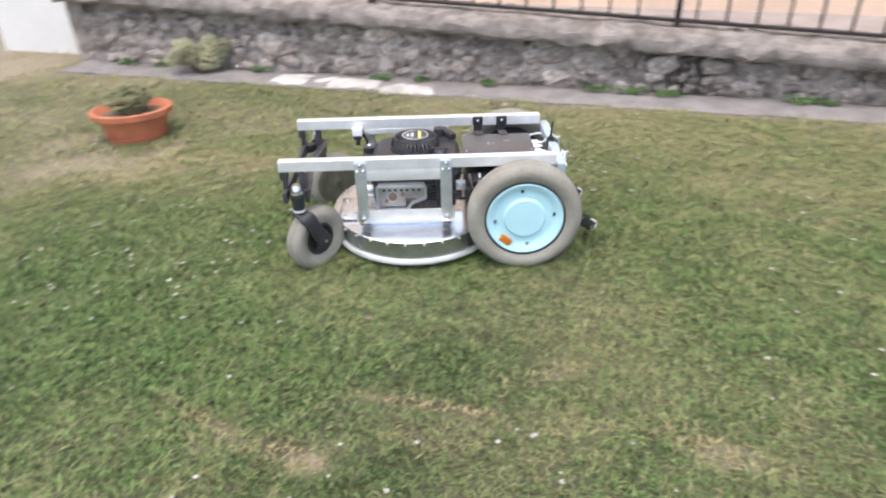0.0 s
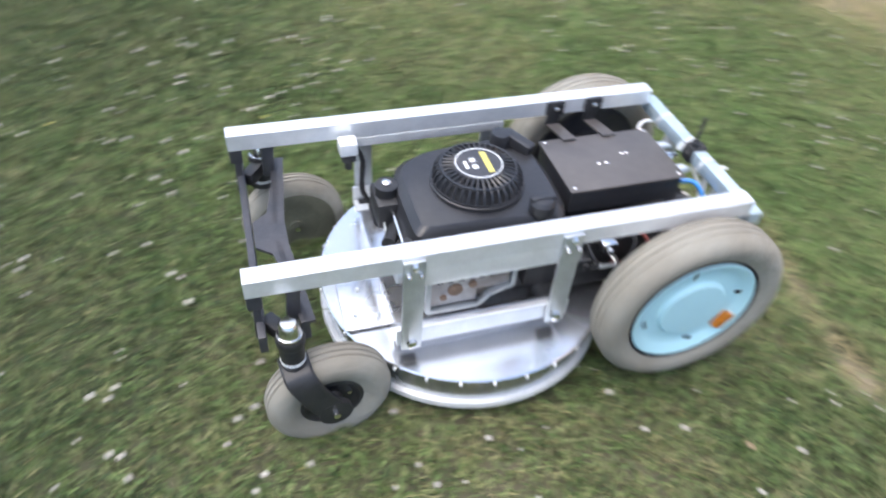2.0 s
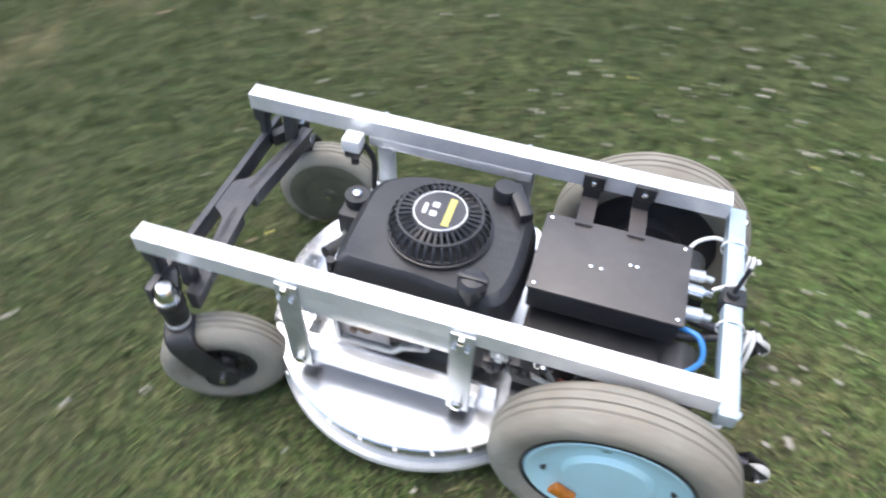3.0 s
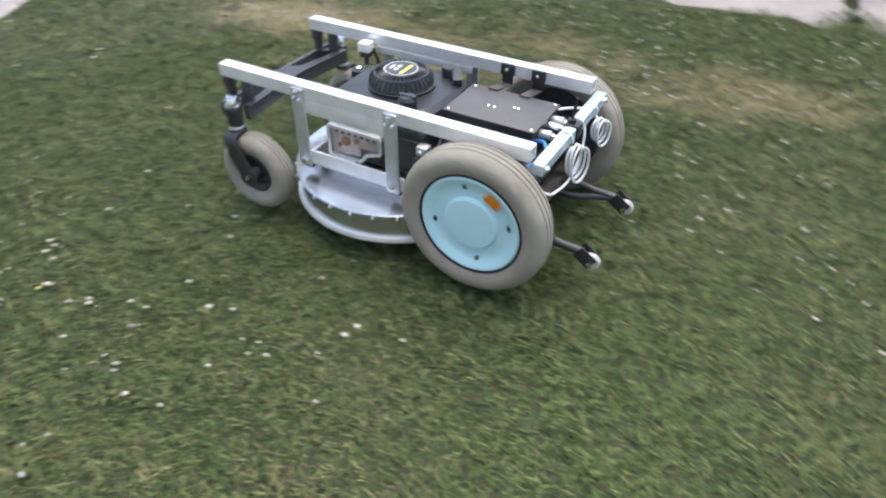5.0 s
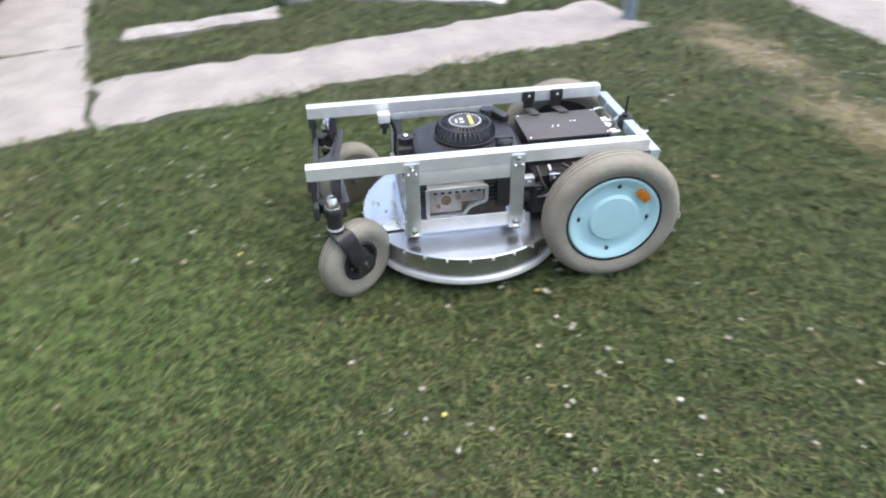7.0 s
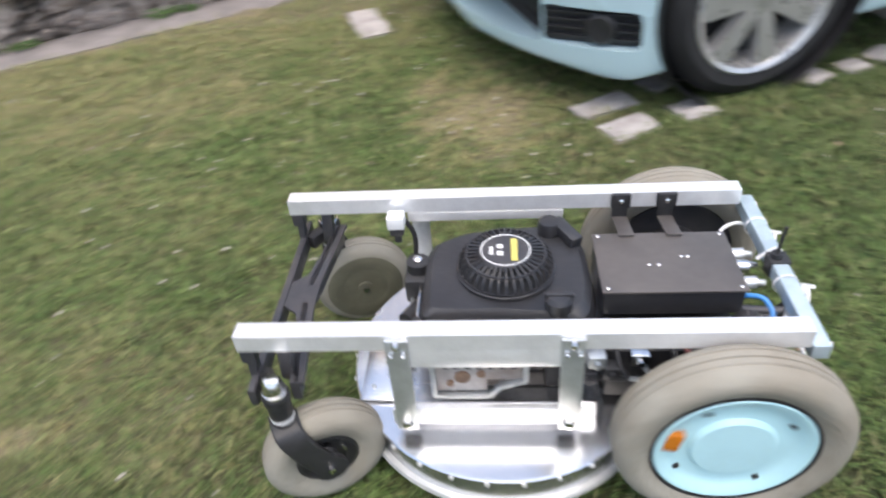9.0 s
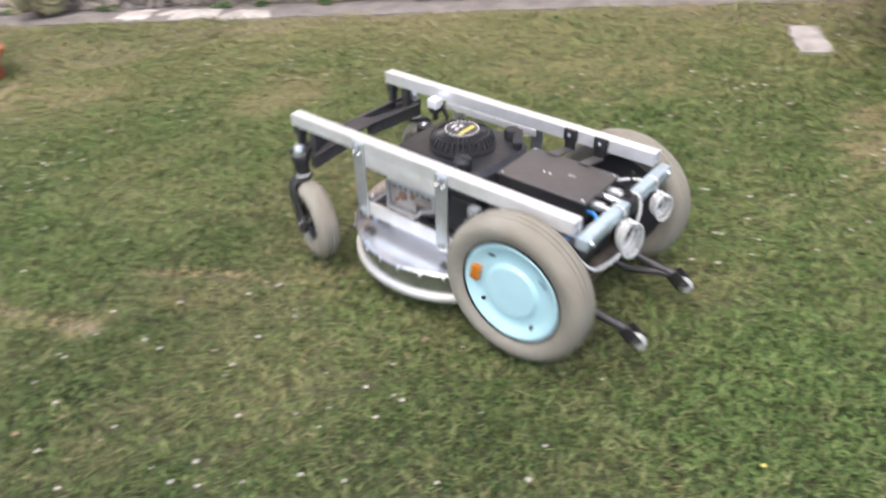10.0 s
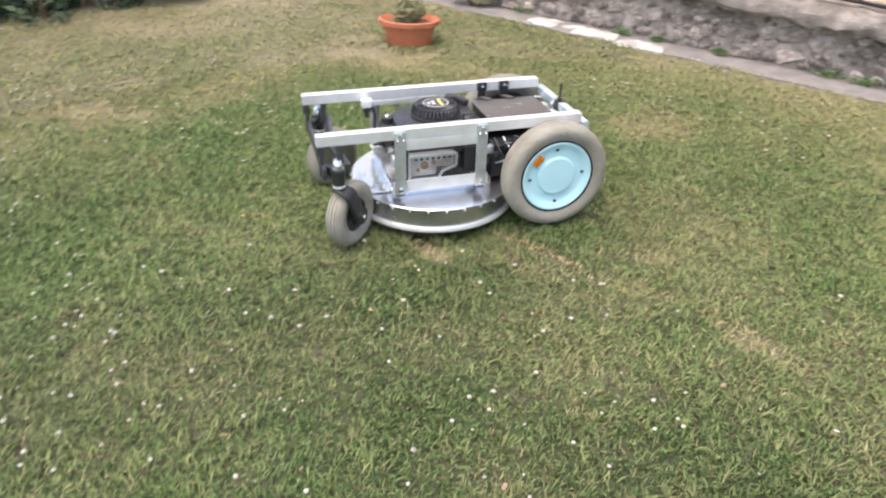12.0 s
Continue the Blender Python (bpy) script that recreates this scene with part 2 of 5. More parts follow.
DARKLEAF = material("hedge_leaf", (0.03, 0.06, 0.022), 0.55, 0.0, 0.3, 10, 0.0, island=0.5)
SAGE = material("sage_leaf", (0.46, 0.44, 0.27), 0.7, 0.0, 0.3, 10, 0.0, island=0.4)
PETAL = material("clover_white", (0.50, 0.465, 0.41), 0.8, 0.0, 0.2, 60, 0.0, island=0.25)
BROWNLEAF = material("fallen_leaf", (0.36, 0.25, 0.17), 0.7, 0.0, 0.3, 60, 0.1, island=0.3)
CARPAINT = material("pale_silver_blue_paint", (0.47, 0.64, 0.70), 0.25, 0.15, 0.03, 2, 0.0, coat=0.8)
CARBLACK = material("car_black_trim", (0.02, 0.02, 0.022), 0.5, 0.0, 0.2, 30, 0.1)
ALLOY = material("alloy_rim", (0.58, 0.58, 0.58), 0.3, 0.7, 0.1, 20, 0.0)
GLASS = material("dark_car_glass", (0.02, 0.025, 0.03), 0.06, 0.0, 0.1, 2, 0.0)


# ---- shaping helpers ----
def box(bm, x0, x1, y0, y1, z0, z1, bevel=0.0, m=None):
    made = bmesh.ops.create_cube(bm, size=1)["verts"]
    t = Matrix.Translation(((x0 + x1) / 2, (y0 + y1) / 2, (z0 + z1) / 2)) @ Matrix.Diagonal((abs(x1 - x0), abs(y1 - y0), abs(z1 - z0), 1))
    bmesh.ops.transform(bm, matrix=(m @ t) if m else t, verts=made)
    if bevel:
        edges = list({e for v in made for e in v.link_edges})
        bmesh.ops.bevel(bm, geom=edges, offset=bevel, segments=2, affect="EDGES", profile=0.6)
    return bm


def lathe(bm, profile, seg=32, m=None, closed=False, caps=True):
    """Turns (radius, height) pairs about z."""
    rings = []
    for r, h in profile:
        ring = []
        for k in range(seg):
            a = 2 * math.pi * k / seg
            v = Vector((r * math.cos(a), r * math.sin(a), h))
            ring.append(bm.verts.new(m @ v if m else v))
        rings.append(ring)
    pairs = list(zip(rings, rings[1:])) + ([(rings[-1], rings[0])] if closed else [])
    for a, b in pairs:
        for k in range(seg):
            f = bm.faces.new((a[k], a[(k + 1) % seg], b[(k + 1) % seg], b[k]))
            f.smooth = True
    if caps and not closed:
        for ring in (rings[0], rings[-1]):
            bm.faces.new(ring)
    return bm


def along(p0, p1):
    """A frame at p0 whose z axis points at p1."""
    d = Vector(p1) - Vector(p0)
    return Matrix.Translation(p0) @ d.to_track_quat("Z", "Y").to_matrix().to_4x4(), d.length


def rod(bm, p0, p1, r, seg=12, r2=None):
    m, n = along(p0, p1)
    return lathe(bm, [(r, 0), (r if r2 is None else r2, n)], seg, m)


def bar(bm, p0, p1, w, h, bevel=0.0):
    """A flat bar of width w (level) and height h from p0 to p1."""
    d = Vector(p1) - Vector(p0)
    side = d.cross(Vector((0, 0, 1)))
    side = side.normalized() if side.length > 1e-6 else Vector((0, 1, 0))
    up = side.cross(d).normalized()
    m = Matrix.Translation(p0) @ Matrix((d.normalized(), side, up)).transposed().to_4x4()
    return box(bm, 0, d.length, -w / 2, w / 2, -h / 2, h / 2, bevel, m)


def sweep(bm, pts, r, seg=8, smooth=True):
    """A round tube through points."""
    pts = [Vector(p) for p in pts]
    rings, side = [], None
    for i, p in enumerate(pts):
        d = (pts[min(i + 1, len(pts) - 1)] - pts[max(i - 1, 0)]).normalized()
        if side is None:
            side = d.orthogonal().normalized()
        side = (side - d * side.dot(d)).normalized()
        other = d.cross(side)
        rings.append([bm.verts.new(p + r * (math.cos(2 * math.pi * k / seg) * side + math.sin(2 * math.pi * k / seg) * other)) for k in range(seg)])
    for a, b in zip(rings, rings[1:]):
        for k in range(seg):
            bm.faces.new((a[k], a[(k + 1) % seg], b[(k + 1) % seg], b[k])).smooth = smooth
    bm.faces.new(rings[0])
    bm.faces.new(rings[-1])
    return bm


def curve(pts, n=6):
    """More points on a smooth line through the given ones."""
    p = [Vector(q) for q in pts]
    out = []
    for i in range(len(p) - 1):
        a, b, c, d = p[max(i - 1, 0)], p[i], p[i + 1], p[min(i + 2, len(p) - 1)]
        for k in range(n):
            s = k / n
            out.append(0.5 * (2 * b + (c - a) * s + (2 * a - 5 * b + 4 * c - d) * s * s + (3 * b - a - 3 * c + d) * s**3))
    return out + [p[-1]]


def square_tube(bm, x0, x1, y0, y1, z0, z1, t):
    """A hollow square tube along x, open at both ends."""
    rings = []
    for x in (x0, x1):
        for d in (0, t):
            rings.append([bm.verts.new((x, y, z)) for y, z in ((y0 + d, z0 + d), (y1 - d, z0 + d), (y1 - d, z1 - d), (y0 + d, z1 - d))])
    for a, b in ((0, 2), (1, 3), (0, 1), (2, 3)):
        for k in range(4):
            bm.faces.new((rings[a][k], rings[a][(k + 1) % 4], rings[b][(k + 1) % 4], rings[b][k]))
    return bm


def mesh_of(name, bm, material_):
    bmesh.ops.recalc_face_normals(bm, faces=bm.faces[:])
    me = bpy.data.meshes.new(name)
    bm.to_mesh(me)
    bm.free()
    me.materials.append(material_)
    me.set_sharp_from_angle(angle=radians(38))
    return me


def part(name, bm, material_, parent, label="", at=None):
    ob = new(name, mesh_of(name, bm, material_))
    ob.parent = parent
    if at:
        ob.matrix_basis = at
    return tagged(ob, label)


def thing(name, m, label, category, group="", kind=""):
    ob = new(name)
    ob.empty_display_size = 0.1
    ob.matrix_basis = m
    return tagged(ob, label, category, group, kind)


def solid(name, bm, material_, label="", category="", kind="", group="", m=None):
    ob = new(name, mesh_of(name, bm, material_))
    if m:
        ob.matrix_basis = m
    return tagged(ob, label, category, group, kind)


def B():
    return bmesh.new()


ON_Y = Matrix.Rotation(radians(-90), 4, "X")  # turns z into +y


# ---- the lie of the yard ----
WALL = pose(0.16, 3.50, 0, 0, 0, -14.0)  # x along the garden wall, y away from the lawn
SLAB = pose(0.0, -2.69, 0, 0, 0, -14.7)  # x along the edge of the southern paving, y towards the lawn
WAY = pose(2.82, -2.40, 0, 0, 0, 79.0)  # x along the lawn's edge of the narrow way, y towards the lawn


def inside(frame_, x, y):
    """Coordinates of points in one of the yard's frames."""
    i = frame_.inverted()
    return i[0][0] * x + i[0][1] * y + i[0][3], i[1][0] * x + i[1][1] * y + i[1][3]


# worn, straw-coloured places: x, y, half length, half width, direction, strength
WORN = [
    (-1.35, 2.58, 0.55, 0.22, 3, 0.62), (-1.75, 2.75, 0.30, 0.18, 30, 0.5), (-2.12, 1.33, 0.35, 0.17, 25, 0.55), (-1.87, 1.90, 0.60, 0.20, 84, 0.45), (-2.6, 3.2, 0.6, 0.25, 0, 0.5),
    (-0.1, -2.05, 0.40, 0.14, -3, 0.42), (0.50, -2.28, 0.32, 0.12, -24, 0.38), (1.05, -2.26, 0.36, 0.18, -30, 0.42), (-1.00, -1.76, 0.45, 0.11, -14, 0.65), (-0.57, -1.62, 0.13, 0.10, 0, 0.8), (1.50, -2.42, 0.5, 0.16, -10, 0.5), (-1.95, -1.55, 0.40, 0.12, -4, 0.5),
    (-0.55, 1.11, 0.16, 0.025, -33, 0.78), (-0.38, 1.03, 0.10, 0.03, -22, 0.72), (0.02, 1.155, 0.14, 0.020, -12, 0.85), (-0.16, 1.19, 0.14, 0.015, -9, 0.5), (0.30, 1.09, 0.20, 0.04, -14, 0.5), (0.62, 1.0, 0.20, 0.05, -24, 0.5), (-0.05, 1.06, 0.20, 0.06, 0, 0.35),
    (0.12, 2.32, 0.30, 0.20, 20, 0.5), (2.09, 1.33, 0.35, 0.25, 60, 0.6), (2.31, -2.7, 0.4, 0.15, -14, 0.6), (0.31, 1.3, 0.18, 0.1, 30, 0.4), (1.3, 2.2, 0.6, 0.35, -10, 0.4),
    (-2.3, 0.8, 0.4, 0.2, 40, 0.4), (1.17, 0.93, 0.3, 0.12, -20, 0.25), (0.9, 2.75, 1.4, 0.2, -14, 0.4), (-0.83, 2.56, 0.3, 0.15, 0, 0.5),
]


def dryness(x, y):
    """How straw-coloured the turf is, 0 to 1."""
    d = np.zeros_like(x)
    for k, (f, a) in enumerate(((0.9, 0.30), (2.1, 0.28), (4.7, 0.22), (11.0, 0.16))):
        c, s = math.cos(1.3 * k + 0.4), math.sin(1.3 * k + 0.4)
        u, v = (c * x - s * y) * f, (s * x + c * y) * f
        d += a * (np.sin(2.1 * u + 1.7 * np.sin(1.3 * v + k)) * np.sin(1.9 * v + 1.4 * np.sin(1.7 * u + 2 * k)))
    d = np.clip(0.0 + 0.075 * np.clip(y, 0, 3) + 0.09 * np.clip(y - 1.5, 0, 1.6) + 0.10 * np.clip(-x - 1.2, 0, 2) * np.clip(y, 0, 1) + 0.28 * d * (0.50 + 0.50 * np.clip(0.5 + y, 0, 1)), 0, 1)
    for px, py, a, b, turn, much in WORN:
        c, s = math.cos(radians(turn)), math.sin(radians(turn))
        u, v = (c * (x - px) + s * (y - py)) / a, (-s * (x - px) + c * (y - py)) / b
        d = np.maximum(d, much * np.clip(1.35 - np.sqrt(u * u + v * v) + 0.25 * np.sin(23 * x + 5 * np.sin(17 * y)) + 0.3 * np.sin(7.3 * x - 2 * np.sin(8 * y)) * np.sin(9.1 * y + 1.5 * np.sin(6 * x)), 0, 1))
    return d


def depth_of_green(x, y):
    """Deeper green towards the southern half of the lawn, 0 to 1."""
    return np.clip(0.62 - 0.46 * y + 0.25 * np.sin(2.3 * x + 1.5 * np.sin(1.9 * y)) + 0.2 * np.sin(5.1 * x - 3.7 * y), 0, 1)


PAVERS = [(2.365, 1.085, 0.19, 0.09), (2.315, 0.945, 0.15, 0.10), (2.52, 0.875, 0.11, 0.10), (2.93, 0.74, 0.10, 0.07), (3.06, 0.70, 0.09, 0.07), (3.19, 0.67, 0.12, 0.07), (2.23, 2.25, 0.12, 0.3), (2.60, 1.06, 0.13, 0.09)]


def open_turf(x, y):
    """Where grass can grow: not on paving, walls and under things that stand."""
    wu, wv = inside(WALL, x, y)
    su, sv = inside(SLAB, x, y)
    pu, pv = inside(WAY, x, y)
    ok = ((wv < -0.235 + 0.02 * np.sin(9 * wu)) | ((wu < -2.46) & (wv < 0.11))) & ~((sv < 0.02 * np.sin(11 * su)) & (su > -1.25) & (su < 3.3) & ((su + 0.47) ** 2 + (sv + 0.03) ** 2 > 0.012))
    way = (pv < 0.025 * np.sin(7 * pu)) & (pv > -0.47 + 0.03 * np.sin(6 * pu)) & (pu > -0.2) & (pu < 3.4)
    cross = (pv < -0.0) & (pv > -2.4) & (pu > 2.28 + 0.02 * np.sin(8 * pv)) & (pu < 4.6)
    ok &= ~way & ~cross
    for a, b, w, h in PAVERS:
        ok &= ~((abs(x - a) < w * 0.47) & (abs(y - b) < h * 0.47))
    return ok


# ---- ground and lawn ----
def ground():
    xs = np.concatenate([[-400, -60, -20], np.arange(-7, 7.01, 0.1), [20, 60, 400]])
    n = len(xs)
    gx, gy = np.meshgrid(xs, xs, indexing="ij")
    co = np.stack([gx.ravel(), gy.ravel(), np.zeros(n * n)], -1)
    i = np.arange(n * n).reshape(n, n)
    quads = np.stack([i[:-1, :-1], i[1:, :-1], i[1:, 1:], i[:-1, 1:]], -1).reshape(-1, 4)
    me = bpy.data.meshes.new("ground")
    me.from_pydata(co.tolist(), [], quads.tolist())
    me.attributes.new("dry", "FLOAT", "POINT").data.foreach_set("value", dryness(co[:, 0], co[:, 1]).astype(np.float32))
    me.materials.append(SOIL)
    tagged(new("ground", me), "turf and bare earth under the short lawn", "ground", kind="structure")


def blades(name, tri, dry, mat_, label, category):
    """One mesh of loose leaves of k corners each, (n, k, 3)."""
    n, k = tri.shape[:2]
    me = bpy.data.meshes.new(name)
    me.vertices.add(k * n)
    me.vertices.foreach_set("co", tri.astype(np.float32).ravel())
    me.loops.add(k * n)
    me.loops.foreach_set("vertex_index", np.arange(k * n, dtype=np.int32))
    me.polygons.add(n)
    me.polygons.foreach_set("loop_start", np.arange(0, k * n, k, dtype=np.int32))
    me.update(calc_edges=True)
    me.attributes.new("dry", "FLOAT", "POINT").data.foreach_set("value", np.repeat(dry, k).astype(np.float32))
    me.attributes.new("green_depth", "FLOAT", "POINT").data.foreach_set("value", np.repeat(depth_of_green(tri[:, 0, 0], tri[:, 0, 1]), k).astype(np.float32))
    me.materials.append(mat_)
    return tagged(new(name, me), label, category, kind="stuff")


def lawn():
    rng = np.random.default_rng(4)

    def strew(count, r0, r1):
        r, a = np.sqrt(rng.uniform(r0 * r0, r1 * r1, count)), rng.uniform(0, 2 * np.pi, count)
        x, y = 0.3 + r * np.cos(a), 0.2 + r * np.sin(a)
        ok = open_turf(x + rng.normal(0, 0.016, count), y + rng.normal(0, 0.016, count))
        ok &= rng.uniform(0, 1, count) > 1.5 * np.clip(dryness(x, y) - 0.35, 0, 0.62)
        return x[ok], y[ok]

    quads, drys = [], []
    for count, r0, r1, size in ((820000, 0, 2.9, 0.95), (330000, 2.9, 4.6, 1.3), (200000, 4.6, 8.0, 2.0)):
        x, y = strew(count, r0, r1)
        n = len(x)
        cx, cy = np.floor(x / 0.023 + 0.35 * np.sin(40 * y)), np.floor(y / 0.023 + 0.35 * np.sin(37 * x))
        clump = np.modf(np.abs(np.sin(cx * 12.9898 + cy * 78.233) * 43758.5453))[0]
        d = dryness(x, y)
        tuft = 0.8 + 0.4 * (np.sin(13 * x + 3 * np.sin(9 * y)) * np.sin(12 * y + 2 * np.sin(10 * x)) * 0.5 + 0.5)
        a, lean = rng.uniform(0, 2 * np.pi, n), rng.uniform(0.15, 0.9, n)
        long = size**0.5 * tuft * rng.uniform(0.014, 0.034, n) * (0.65 + 0.7 * clump) * (1 - 0.4 * d)
        wide = size * rng.uniform(0.0011, 0.0026, n)
        out, side = np.stack([np.cos(a), np.sin(a), 0 * a], -1), np.stack([-np.sin(a), np.cos(a), 0 * a], -1)
        up = np.array([0.0, 0.0, 1.0])
        base = np.stack([x, y, np.full(n, -0.001)], -1)
        across = side * wide[:, None] + up * (rng.uniform(-0.4, 0.4, n) * wide)[:, None]
        knee = base + 0.5 * long[:, None] * (out * np.sin(lean)[:, None] + up * np.cos(lean)[:, None])
        droop = np.minimum(lean + rng.uniform(0.2, 1.0, n), 1.65)
        tip = knee + 0.6 * long[:, None] * (out * np.sin(droop)[:, None] + up * np.cos(droop)[:, None])
        tip[:, 2] = np.maximum(tip[:, 2], 0.003)
        quads.append(np.stack([base, knee + across, tip, knee - across], 1))
        drys.append(np.clip(d + rng.normal(0, 0.15, n) + 0.24 * (clump - 0.55), 0, 1))
    blades("lawn_grass", np.concatenate(quads), np.concatenate(drys), GRASS, "short mown lawn grass with straw-coloured dry patches", "grass")
    # clover leaves: little level threes between the blades
    x, y = strew(80000, 0, 4.2)
    keep = (np.sin(5 * x + 2 * np.sin(4 * y)) * np.sin(5.5 * y + 1.0) > -0.25)
    x, y = x[keep], y[keep]
    n = len(x)
    a = rng.uniform(0, 2 * np.pi, n)
    s = rng.uniform(0.003, 0.006, n)
    z = rng.uniform(0.010, 0.024, n)
    pts = [np.stack([x + s * np.cos(a + k * 2.094), y + s * np.sin(a + k * 2.094), z + rng.uniform(-0.004, 0.004, n)], -1) for k in range(3)]
    blades("clover_leaves", np.stack(pts, 1), 0.25 * dryness(x, y), GRASS, "small green clover leaves between the grass", "clover")


def clover_flowers():
    rng = np.random.default_rng(9)
    bm = B()
    done = 0
    while done < 1350:
        x, y = rng.uniform(-3.6, 3.0), rng.uniform(-2.3, 3.4)
        patch = 0.5 * math.sin(2.3 * x + 1.1) * math.sin(2.7 * y + 0.6 * x) + 0.22 + 1.2 * math.exp(-((x + 1.75) ** 2 + (y - 0.1) ** 2) / 0.12) + 0.7 * math.exp(-((x + 0.85) ** 2 + (y - 0.15) ** 2) / 0.08) + 0.9 * math.exp(-((x + 1.5) ** 2 + (y - 1.45) ** 2) / 0.15) + 1.1 * math.exp(-((x + 0.95) ** 2 + (y - 0.35) ** 2) / 0.10) + 1.3 * math.exp(-((x + 1.70) ** 2 + (y - 0.42) ** 2) / 0.05)
        if rng.uniform(0, 1) > patch or not open_turf(np.array([x]), np.array([y]))[0]:
            continue
        r = rng.uniform(0.003, 0.0072)
        z = rng.uniform(0.016, 0.032)
        v = bmesh.ops.create_icosphere(bm, subdivisions=1, radius=r)["verts"]
        bmesh.ops.transform(bm, matrix=Matrix.Translation((x, y, z)) @ Matrix.Diagonal((1, rng.uniform(0.7, 1), rng.uniform(0.5, 0.85), 1)), verts=v)
        done += 1
    for _ in range(400):
        p = SLAB @ Vector((rng.uniform(-1.1, 2.3), rng.uniform(0.05, 0.72), rng.uniform(0.014, 0.03)))
        v = bmesh.ops.create_icosphere(bm, subdivisions=1, radius=rng.uniform(0.003, 0.0065))["verts"]
        bmesh.ops.transform(bm, matrix=Matrix.Translation(p) @ Matrix.Diagonal((1, 0.85, 0.7, 1)), verts=v)
    tagged(solid("clover_flowers", bm, PETAL), "scattered small white clover flowers in the lawn", "flowers", kind="stuff")
    bm = B()
    for _ in range(14):
        x, y = rng.uniform(-2, 2.4), rng.uniform(-1.6, 2.6)
        v = bmesh.ops.create_icosphere(bm, subdivisions=1, radius=rng.uniform(0.004, 0.0062))["verts"]
        bmesh.ops.transform(bm, matrix=Matrix.Translation((x, y, 0.026)) @ Matrix.Diagonal((1, 1, 0.4, 1)), verts=v)
    tagged(solid("yellow_flowers", bm, YELLOW), "a few small yellow flowers in the lawn", "flowers", kind="stuff")
    bm = B()
    for _ in range(36):
        x, y, a, s = rng.uniform(-2.6, 2.7), rng.uniform(-2.1, 2.8), rng.uniform(0, 6.28), rng.uniform(0.006, 0.013)
        p = [(-1, 0, 0.1), (-0.3, 0.5, 0), (0.6, 0.35, 0.25), (1, 0, 0), (0.3, -0.5, 0.2), (-0.5, -0.4, 0)]
        bm.faces.new([bm.verts.new((x + s * (u * math.cos(a) - v * math.sin(a)), y + s * (u * math.sin(a) + v * math.cos(a)), 0.022 + s * w)) for u, v, w in p])
    tagged(solid("fallen_leaves", bm, BROWNLEAF), "dry brown leaves lying on the lawn", "leaves", kind="stuff")


# ---- garden wall with its strip, coping and railing ----
def rough_slab(bm, x0, x1, y0, y1, z0, z1, step, amp, seed, m=None):
    """A slab with an uneven top and ragged edges."""
    nx, ny = max(2, int((x1 - x0) / step)), max(2, int((y1 - y0) / step))
    top, low = {}, {}
    for i in range(nx + 1):
        for j in range(ny + 1):
            x, y = x0 + (x1 - x0) * i / nx, y0 + (y1 - y0) * j / ny
            q = noise.noise_vector(Vector((x * 5 + seed, y * 5, seed)))
            q = q + 0.7 * noise.noise_vector(Vector((x * 19 + seed, y * 19, seed + 3)))
            edge = i in (0, nx) or j in (0, ny)
            v = Vector((x + amp * q[0] * (1 if edge else 0), y + amp * q[1] * (1 if edge else 0), z1 + 0.3 * amp * q[2] - (0.25 * amp if edge else 0)))
            w = Vector((v.x, v.y, z0))
            top[i, j], low[i, j] = bm.verts.new(m @ v if m else v), (bm.verts.new(m @ w if m else w) if edge else None)
    for i in range(nx):
        for j in range(ny):
            bm.faces.new((top[i, j], top[i + 1, j], top[i + 1, j + 1], top[i, j + 1]))
    ring = [(i, 0) for i in range(nx)] + [(nx, j) for j in range(ny)] + [(i, ny) for i in range(nx, 0, -1)] + [(0, j) for j in range(ny, 0, -1)]
    for a, b in zip(ring, ring[1:] + ring[:1]):
        bm.faces.new((top[a], low[a], low[b], top[b]))
    return bm


def wall_top(u):
    """Height of the underside of the coping along the wall."""
    return 0.255 - 0.042 * u


